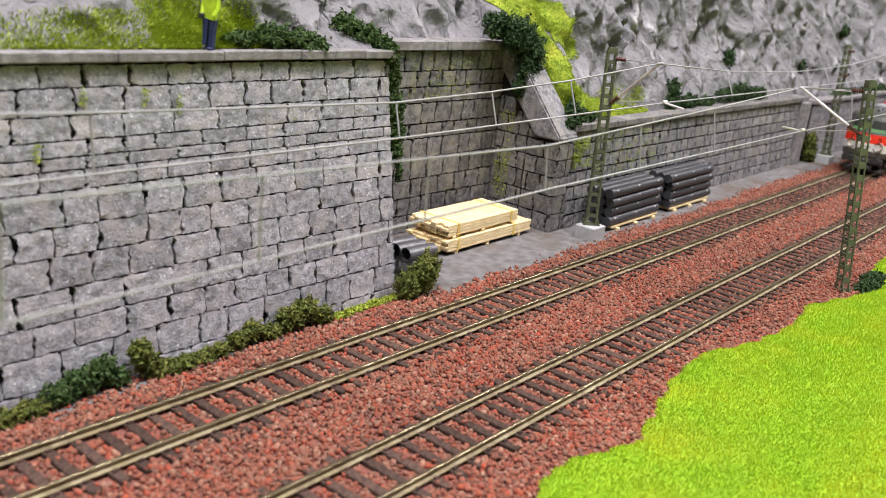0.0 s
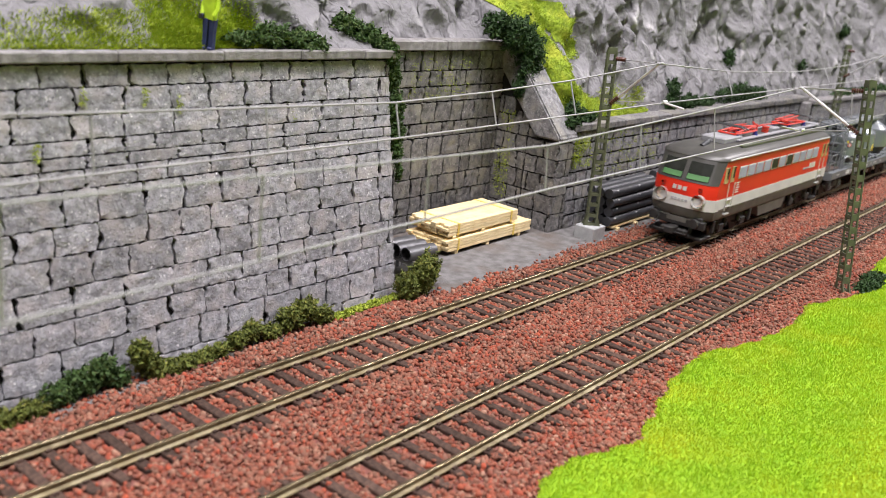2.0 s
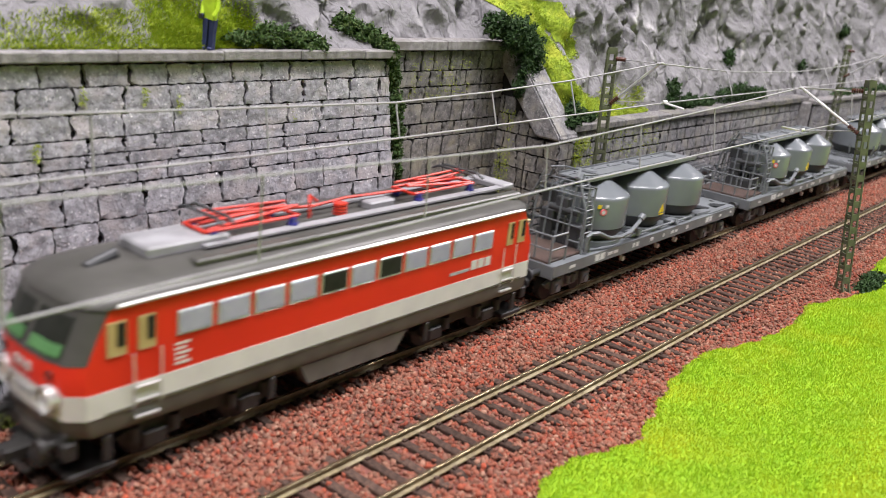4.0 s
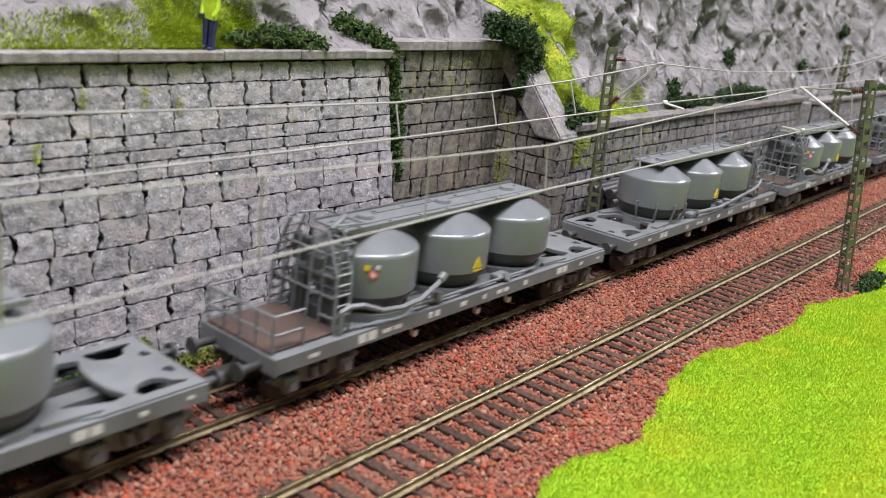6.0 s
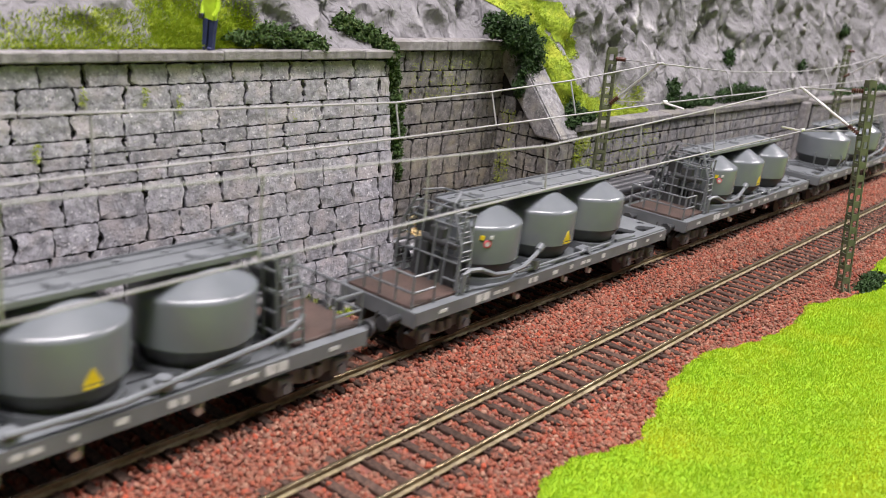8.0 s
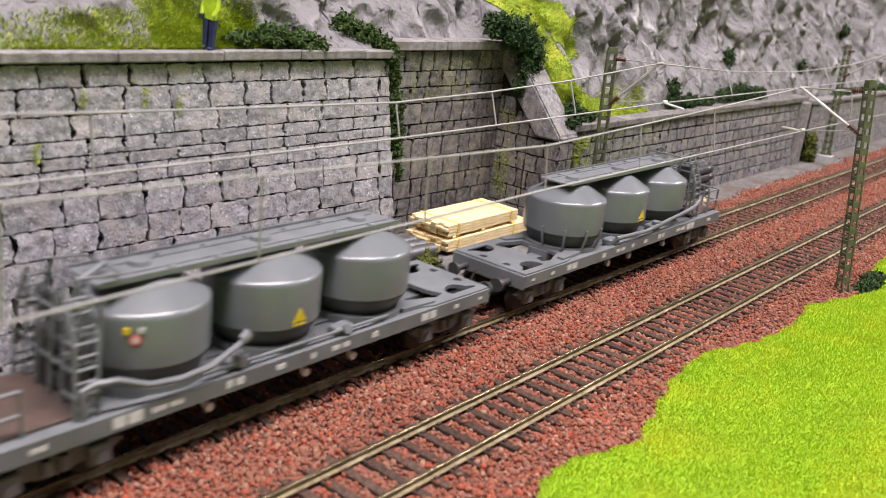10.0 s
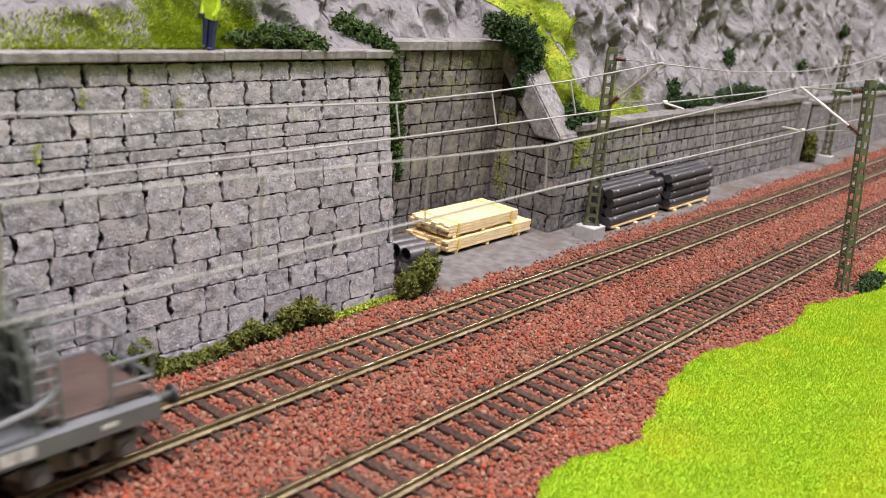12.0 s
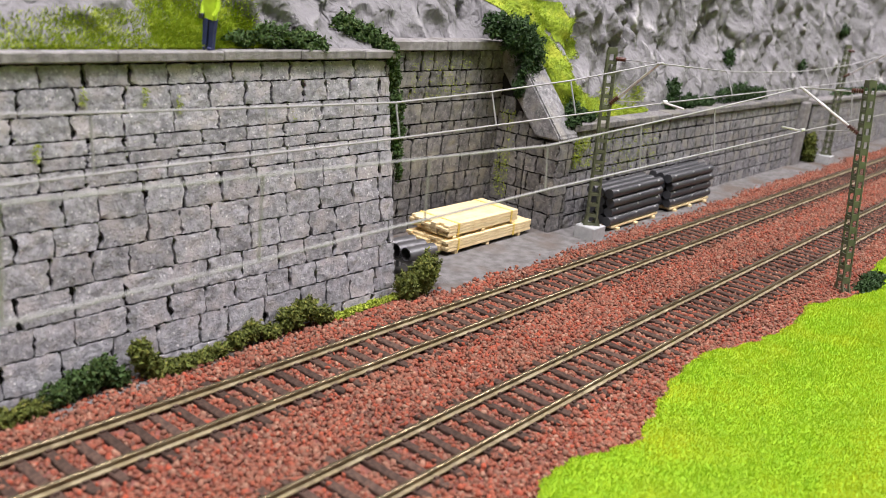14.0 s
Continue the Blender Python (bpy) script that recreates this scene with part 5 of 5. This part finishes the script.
        box(bm, -2.1, 2.1, *sorted((s * 15.6, s * 16.4)), 24.9, 25.5)
        part("sign_bar", bm, M_YELLOW, t)
        if s < 0:
            bm = bmesh.new()
            cyl(bm, (-46.1, s * 12.2, 31.8), (-46.8, s * 13.2, 31.8), 1.4, seg=16)
            part("round_sign", bm, M_PINK, t, "small red and white round sign")
            bm = bmesh.new()
            cyl(bm, (-46.1, s * 12.2, 31.8), (-46.86, s * 13.3, 31.8), 0.8, seg=12)
            part("round_sign_centre", bm, M_MARK, t)
            bm = bmesh.new()
            cyl(bm, (-47.5, s * 11.0, 34.0), (-48.4, s * 12.0, 34.0), 1.1, seg=4)
            part("small_label", bm, M_YELLOW, t)
            bm = bmesh.new()
            cyl(bm, (-45.1, s * 12.9, 34.2), (-45.8, s * 14.0, 34.2), 0.9, seg=4)
            part("small_label", bm, M_MARK, t)
        # side pipe with its bends
        bm = bmesh.new()
        if s < 0:
            tube(bm, [(-61, s * 15.4, 18), (-61, s * 15.6, 24.4), (-58.5, s * 15.8, 25.4), (-53, s * 16.2, 24.8), (-46, s * 17.4, 22.0), (-38, s * 17.8, 21.2), (-29, s * 17.4, 21.6), (-20, s * 16.4, 24.6), (-17.5, s * 16.0, 26.0)], 0.85, seg=8)
            cyl(bm, (-18.5, s * 16.0, 25.4), (-16.5, s * 16.0, 27.0), 1.5, seg=10)
            tube(bm, [(-30, s * 15.6, 19.0), (36, s * 15.4, 18.6)], 0.5, seg=8)
        else:
            tube(bm, [(-61, s * 15.4, 27.5), (-60, s * 15.6, 25.6), (-56, s * 15.8, 23.6), (-48, s * 16.2, 22.6), (-14, s * 16.6, 19.8), (-6, s * 17.0, 19.4), (20, s * 16.8, 20.4)], 0.85, seg=8)
        part("side_pipe", bm, M_WAGON, t, "grey discharge pipe", smooth=True)
        bm = bmesh.new()
        cyl(bm, (-18.5, s * 15, 18.2), (-18.5, s * 15, 21.5), 2.0, seg=12)
        box(bm, -22, -15, *sorted((s * 11, s * 15)), 17, 19.8, bevel=0.4)
        part("valve", bm, M_WAGON, t)
        bm = bmesh.new()
        box(bm, 15, 22, *sorted((s * 11, s * 15)), 17, 19.4, bevel=0.4)
        cyl(bm, (18.6, s * 14.4, 18), (18.6, s * 16.4, 19), 1.5, seg=10)
        part("valve", bm, M_WAGON, t)
        rnd = random.Random(4)
        for x0, w, h in ((-74, 4, 1.2), (-55, 3.4, 2.8), (-51, 3.6, 2.8), (-45, 4, 1.3), (-40, 3.6, 1.3), (-24, 2, 2.0), (-21, 2.6, 2.0), (-8, 3.2, 1.6), (4, 2.0, 1.6), (12, 3, 1.4), (16, 3, 1.4), (28, 2.6, 1.8), (50, 3.4, 2.4), (54, 3.0, 2.4), (66, 2.4, 1.2), (79, 2, 0.9)):
            bm = bmesh.new()
            z = 14.8
            box(bm, x0, x0 + w, *sorted((s * 17.1, s * 17.28)), z - h / 2, z + h / 2)
            part("marking_bar", bm, M_MARK, t, "pale lettering bar")
        for x0 in (-30, 2, 20):
            bm = bmesh.new()
            tube(bm, [(x0, s * 14.8, 13.5), (x0 + 1, s * 15.2, 9.4), (x0 + 3, s * 15.2, 9.4)], 0.5)
            cyl(bm, (x0 + 2, s * 14.6, 9.4), (x0 + 2, s * 16, 9.4), 1.2, seg=10)
            part("brake_lever", bm, M_SILVER, t, "small pale brake change-over lever")
        bm = bmesh.new()
        tube(bm, [(-50, s * 8, 11), (-20, s * 9, 7.4), (20, s * 9, 7.4), (50, s * 8, 11)], 0.5)
        part("brake_rod", bm, M_DARKGREY, t)
        for sx in (-1, 1):
            bm = bmesh.new()
            cyl(bm, (sx * 85, s * 10.2, 13.2), (sx * 92, s * 10.2, 13.2), 1.3, seg=10)
            cyl(bm, (sx * 92, s * 10.2, 13.2), (sx * 93, s * 10.2, 13.2), 2.6, seg=16)
            part("buffer", bm, M_DARKGREY, t, smooth=True)
            xb = sx * 67
            bm = bmesh.new()
            prism(bm, [(xb - 17, 8.2), (xb - 13, 5.4), (xb - 6, 5.6), (xb - 3, 4.6), (xb + 3, 4.6), (xb + 6, 5.6), (xb + 13, 5.4), (xb + 17, 8.2), (xb + 12, 9.6), (xb - 12, 9.6)], *sorted((s * 11.6, s * 13.2)), axis="y")
            for xa in (-10.4, 10.4):
                box(bm, xb + xa - 2.8, xb + xa + 2.8, *sorted((s * 13, s * 15.0)), 4.0, 9.4, bevel=0.5)
                cyl(bm, (xb + xa, s * 14.8, 6.2), (xb + xa, s * 15.6, 6.2), 1.6, seg=12)
            cyl(bm, (xb - 2, s * 14, 6), (xb - 2, s * 14, 9.6), 1.2, seg=8)
            cyl(bm, (xb + 2, s * 14, 6), (xb + 2, s * 14, 9.6), 1.2, seg=8)
            part("bogie_frame", bm, M_WAGON, t, "grey bogie side frame with axle boxes")
            for xa in (-10.4, 10.4):
                bm = bmesh.new()
                cyl(bm, (xb + xa, s * 7.6, 5.3), (xb + xa, s * 10.2, 5.3), 5.3, seg=24)
                part("wheel", bm, M_UNDER, t, smooth=True)
    for sx in (-1, 1):
        bm = bmesh.new()
        box(bm, min(sx * 84, sx * 94.5), max(sx * 84, sx * 94.5), -2, 2, 6, 9.5, bevel=0.5)
        tube(bm, [(sx * 88, -3.5, 14), (sx * 91, -3.5, 9), (sx * 91, 3.5, 9)], 0.4)
        part("coupling", bm, M_UNDER, t, "black model coupling")
        bm = bmesh.new()
        box(bm, sx * 67 - 12, sx * 67 + 12, -10, 10, 8, 12.6)
        part("bogie_bolster", bm, M_UNDER, t)
    return t


TRAIN = []


def build_train():
    TRAIN.append((build_loco(), 819.5, 0))
    first = build_wagon(1007.0, 0)
    TRAIN.append((first, 1007.0, 0))
    for k, rz in ((2, 0), (3, 180), (4, 0), (5, 0), (6, 180)):
        x = 1007.0 + 191.7 * (k - 1)
        TRAIN.append((copy_thing(first, mm(x, Y1, 0, 0, 0, rz)), x, rz))


def motions():
    """The train runs at an even pace towards -x."""
    speed = 162.25

    def at(x, t):
        """The run is a little uneven along the line."""
        return x - speed * t + float(np.interp(t, [0, 1, 2, 2.5, 3, 5.5, 6, 6.5, 7, 7.5, 8, 10.3, 11, 11.5, 12, 14], [4, 6, 7, 4, 0.5, 2.8, 1.2, 0.2, -2.2, -3.5, -2.4, -2.2, 0, 0.6, 3, 6]))

    for thing, x, rz in TRAIN:
        walk(thing, [(t * 0.5, mm(at(x, t * 0.5), Y1, 0, 0, 0, rz)) for t in range(29)])


# ---- plants ----
def wall_moss(x0, x1, y0, y1, z0, z1, n, nrm, seed):
    rng = np.random.default_rng(seed)
    P = np.stack([rng.uniform(x0, x1, n) if x1 > x0 else np.full(n, x0), rng.uniform(y0, y1, n) if y1 > y0 else np.full(n, y0), rng.uniform(z0, z1, n)], 1)
    keep = np.array([noise.noise(Vector(p) * 0.16) + 0.35 * rng.random() > 0.05 for p in P])
    P = P[keep]
    N = np.tile(np.array(nrm, float), (len(P), 1))
    blades("moss", P, N / np.linalg.norm(N[0]), 1.5, 0.3, M_MOSS, "thin yellow-green moss fibres on the stones", "moss", lean=0.6, rng=rng)


def build_plants():
    # along the foot of the high wall
    bush([(80, 208, -2.5, 6, 3.4, 2.4), (89, 208.5, -2, 6, 3.4, 2.6), (97, 209, -2, 5, 3, 2.8)], 3600, 0.8, M_LEAF_OLIVE, "low olive-green foam shrub at the wall's foot", 1, floor_z=GROUND)
    bush([(105, 210.5, -0.5, 4.5, 3, 3.2), (112, 211.5, 0.5, 4.5, 3, 4), (119, 212, 1.5, 4, 3, 4.6), (123, 211, -1, 3.5, 3, 2.6)], 4200, 0.8, M_LEAF_MID, "low dark green foam shrub at the wall's foot", 2, floor_z=GROUND)
    bush([(130, 210.5, 4.5, 3.2, 2.8, 4.2), (132.5, 210.5, 0.5, 3.4, 3, 4), (136, 209.5, -2, 4.5, 3, 2.2), (143, 208.8, -2, 4.5, 3, 2.4), (150, 209.5, -2.2, 4.5, 2.6, 2.0), (157, 210, -1.8, 4, 2.6, 2.2)], 5200, 0.8, M_LEAF_OLIVE, "straggling olive shrub with dry stalks at the wall's foot", 3, floor_z=GROUND)
    bush([(165, 211.0, -1, 4, 2.6, 3.0), (171, 211.5, 0.5, 4, 3, 3.6), (178, 210.5, -1, 4.5, 2.8, 2.6), (187, 211, 1.5, 5, 3.2, 4.0), (194, 211.5, 2.5, 5, 3.2, 4.2), (201, 210, -0.5, 4, 3, 3.0)], 6200, 0.8, M_LEAF_OLIVE, "creeping olive-green shrub along the wall's foot", 4, floor_z=GROUND)
    bush([(209, 210, -2.8, 5, 2.2, 1.3), (218, 211, -3, 6, 2.2, 1.2), (228, 211.5, -3, 6, 2.2, 1.3), (237, 211, -2.8, 5, 2.2, 1.4)], 2600, 0.7, M_MOSS, "thin strip of yellowish moss at the wall's foot", 36, "moss", floor_z=GROUND)
    bush([(243, 208.5, 1.5, 5, 4, 5.5), (252, 209.5, 3.5, 6.5, 4.5, 7), (259, 213, 4, 6, 4.5, 7)], 6000, 0.95, M_LEAF_OLIVE, "rounded olive bush at the corner of the wall", 5, floor_z=GROUND)
    # on the copings
    bush([(178, 232, 91.5, 6, 4, 2.6), (191, 231.5, 92.5, 9, 4.5, 4.2), (203, 231, 91.0, 9, 4.5, 3.8), (208, 230, 89.5, 5, 4, 2.6)], 6000, 0.9, M_LEAF_MID, "flat dark green bush hanging over the coping", 6)
    bush([(229, 238, 95.5, 6, 4, 5), (236, 235, 93, 7, 3.5, 4.2), (242, 232, 91, 4.5, 3, 3)], 4200, 0.9, M_LEAF_MID, "small dark green bush on the coping", 7)
    bush([(243.5, 229, 87, 4, 3.2, 4.5), (245.8, 228, 78, 3.6, 2.4, 6), (246.6, 226, 67, 3.8, 2.4, 7), (246.8, 224.5, 57, 3.2, 2.2, 6), (246.6, 223, 50, 2.2, 1.7, 4.5), (247, 222, 43, 1.4, 1.4, 3)], 5200, 0.9, M_LEAF_MID, "dark green creeper hanging down the wall corner", 8, "creeper")
    bush([(357, 265, 95, 9, 5, 6), (368, 260, 91, 11, 7, 9), (377, 257, 82, 9, 6, 10), (374, 255.5, 73, 6, 4, 8), (369, 256, 66, 3.5, 3, 5)], 8000, 1.1, M_LEAF, "large dark green bush hanging over the wing wall", 9)
    bush([(391, 237, 55, 6, 4, 6.5), (404, 237, 52, 12, 4, 4), (387, 233, 51, 6, 3, 3)], 4200, 0.95, M_LEAF, "dark green ground cover behind the low wall", 10)
    for i, c in enumerate(([(520, 246, 58, 9, 4, 9), (512, 243, 53, 8, 4, 5)], [(535, 241, 53, 12, 4, 5), (560, 241, 52, 13, 4, 4.2)], [(596, 242, 55, 14, 4, 6.5), (620, 242, 56, 15, 4, 7), (650, 241, 54, 17, 4, 5.5)])):
        bush(c, 2800, 1.2, M_LEAF, "dark green bush behind the low wall's coping", 20 + i)
    for i, c in enumerate(([(626, 257.5, 76, 5, 4, 8)], [(762, 252, 71, 8, 4, 5)], [(882, 259, 99.5, 8, 4.5, 6)])):
        bush(c, 500, 1.6, M_LEAF, "small dark tuft growing on the rock face", 30 + i, "plant tuft")
    bush([(757, 227, 4, 7, 4.5, 9), (756, 228, 13, 5.5, 4, 8)], 1900, 1.7, M_LEAF_OLIVE, "olive bush standing in the wall niche", 33, floor_z=GROUND)
    bush([(870, 240, 47.5, 40, 5, 3), (960, 240, 47.5, 50, 5, 3)], 1300, 2.0, M_LEAF, "dark green hedge along the far wall's top", 34, "hedge")
    bush([(430, 90.5, -2.2, 6, 4.5, 2.4), (441, 90.5, -1.8, 8, 5, 3.2), (451, 91, -1.5, 6, 5, 2.8)], 2600, 1.2, M_LEAF, "very dark flat bush beside the near mast", 35, floor_z=GROUND)
    # grass on the slopes
    grass_patch([(172, 0.03, 13, 0.045), (158, 0.03, 10, 0.04), (164, 0.012, 14, 0.022), (182, 0.018, 8, 0.018)], 17000, M_SLOPE, "bright green grass on the slope above the wall", 41)
    grass_patch([(120, 0.02, 16, 0.022), (140, 0.022, 14, 0.02), (131, 0.035, 14, 0.014)], 2600, M_MOSS, "patchy olive grass on the slope above the wall", 42)
    grass_patch([(128, 0.005, 30, 0.011)], 1800, M_SLOPE, "bright green grass along the coping", 43)
    grass_patch([(378, 0.105, 13, 0.036), (388, 0.16, 13, 0.045), (402, 0.185, 12, 0.03), (408, 0.155, 6, 0.025), (420, 0.125, 5, 0.022), (394, 0.115, 10, 0.032), (390, 0.07, 13, 0.038), (392, 0.04, 14, 0.034), (406, 0.036, 13, 0.03), (424, 0.018, 13, 0.02), (446, 0.011, 15, 0.013), (468, 0.007, 15, 0.008)], 26000, M_SLOPE, "bright yellow-green grass running down a gully in the rock", 44, turf=True)
    grass_patch([(462, 0.038, 20, 0.02), (440, 0.035, 10, 0.02)], 1500, M_MOSS, "olive grass at the foot of the rock", 45)
    # moss on the stones
    wall_moss(371.6, 371.6, 258, 267, 8, 54, 900, (-1, -0.2, -0.3), 51)
    wall_moss(387, 405, 229.8, 231, 28, 44, 1300, (0, -1, -0.2), 52)
    wall_moss(410, 480, 230.2, 231.2, 22, 44, 900, (0, -1, -0.2), 53)
    for i, (mx, my, mz) in enumerate(((141, 226.2, 76), (122, 226.2, 77), (108, 224, 63), (152, 225.8, 74), (196, 225.6, 68))):
        wall_moss(mx - 0.8, mx + 0.8, my - 0.4, my + 0.2, mz - 2.6, mz + 2.6, 60, (0, -1, -0.4), 60 + i)
    wall_moss(300, 345, 268.6, 268.6, 60, 80, 500, (0, -1, -0.2), 54)


# ---- the place ----
build_ground()
build_room()
build_track(Y1, "far straight model track with weathered rails and dark sleepers")
build_track(Y2, "near straight model track with weathered rails and dark sleepers")
build_hill()
build_grass()
# masts and wires
build_mast((386.5, 213.5, 2.4), (386.5, 217.0, 89.5), (1, -1, 0), "green lattice catenary mast on a concrete block", dict(up=(386.5, 214, 86), msg=(386.5, 191.5, 87.1), low=(386.5, 213.5, 64.5), con=(386.5, 185.5, 69.8), tip=(388, 176, 68.5)))
build_mast((420, 97.5, -3.4), (419, 107.0, 90.5), (1, 1, 0), "green lattice catenary mast at the grass edge", dict(block=False, up=(419, 109, 87), msg=(417, 135, 84.3), low=(419, 107, 68.5), con=(417, 130.5, 65.2), tip=(405, 136, 67)))
build_mast((769, 217.5, 2.4), (770, 220, 91), (1, -1, 0), "far grey-green catenary mast before the stone wall", dict(up=(769, 219, 88), msg=(769, 190, 89), low=(769, 218, 67), con=(769, 184, 72), tip=(771, 176, 70)))
build_wires("grey overhead wires above the far track", [
    ([(4, 178.4, 88), (52, 180, 84.2), (100, 181.7, 81.8), (150, 183.4, 80.2), (202, 185.2, 78.7), (253, 186.9, 79.8), (307, 188.8, 81.9), (386.5, 191.5, 87.1)], [(3, 179.3, 67.8), (100, 180.8, 68.2), (200, 182.4, 68.1), (386.5, 185.5, 69.8)]),
    ([(386.5, 191.5, 87.1), (465, 191, 82), (515, 191, 80.5), (570, 191, 79.5), (625, 190.5, 80.5), (680, 190, 82.5), (769, 190, 89)], [(386.5, 185.5, 69.8), (769, 184, 72)]),
    ([(769, 190, 89), (850, 190, 83), (950, 190, 80), (1050, 190, 83), (1150, 190, 89)], [(769, 184, 72), (1150, 184, 72)])])
build_wires("grey overhead wires above the near track", [
    ([(-10, 124.4, 88), (55, 126, 81.5), (104, 127.2, 80.0), (153, 128.4, 78.3), (204, 129.7, 76.6), (259.6, 131.1, 78.3), (318.5, 132.5, 80.4), (417, 135, 84.3)], [(-11, 126.4, 60.5), (55, 127, 62.2), (205, 128.5, 64.4), (417, 130.5, 65.2)]),
    ([(417, 135, 84.3), (490, 133, 80), (560, 131, 78), (640, 129, 78), (800, 128, 86)], [(417, 130.5, 65.2), (800, 128, 66)])], 0.3)
# goods
build_timber()
build_steel_pipes()
build_pipe_stack(405, 212, 1.0, 57)
build_pipe_stack(475, 213, 0.5, 57)
build_figurine()
# train
build_train()
# walls with their stones last
build_walls()
build_ballast()
build_plants()
motions()
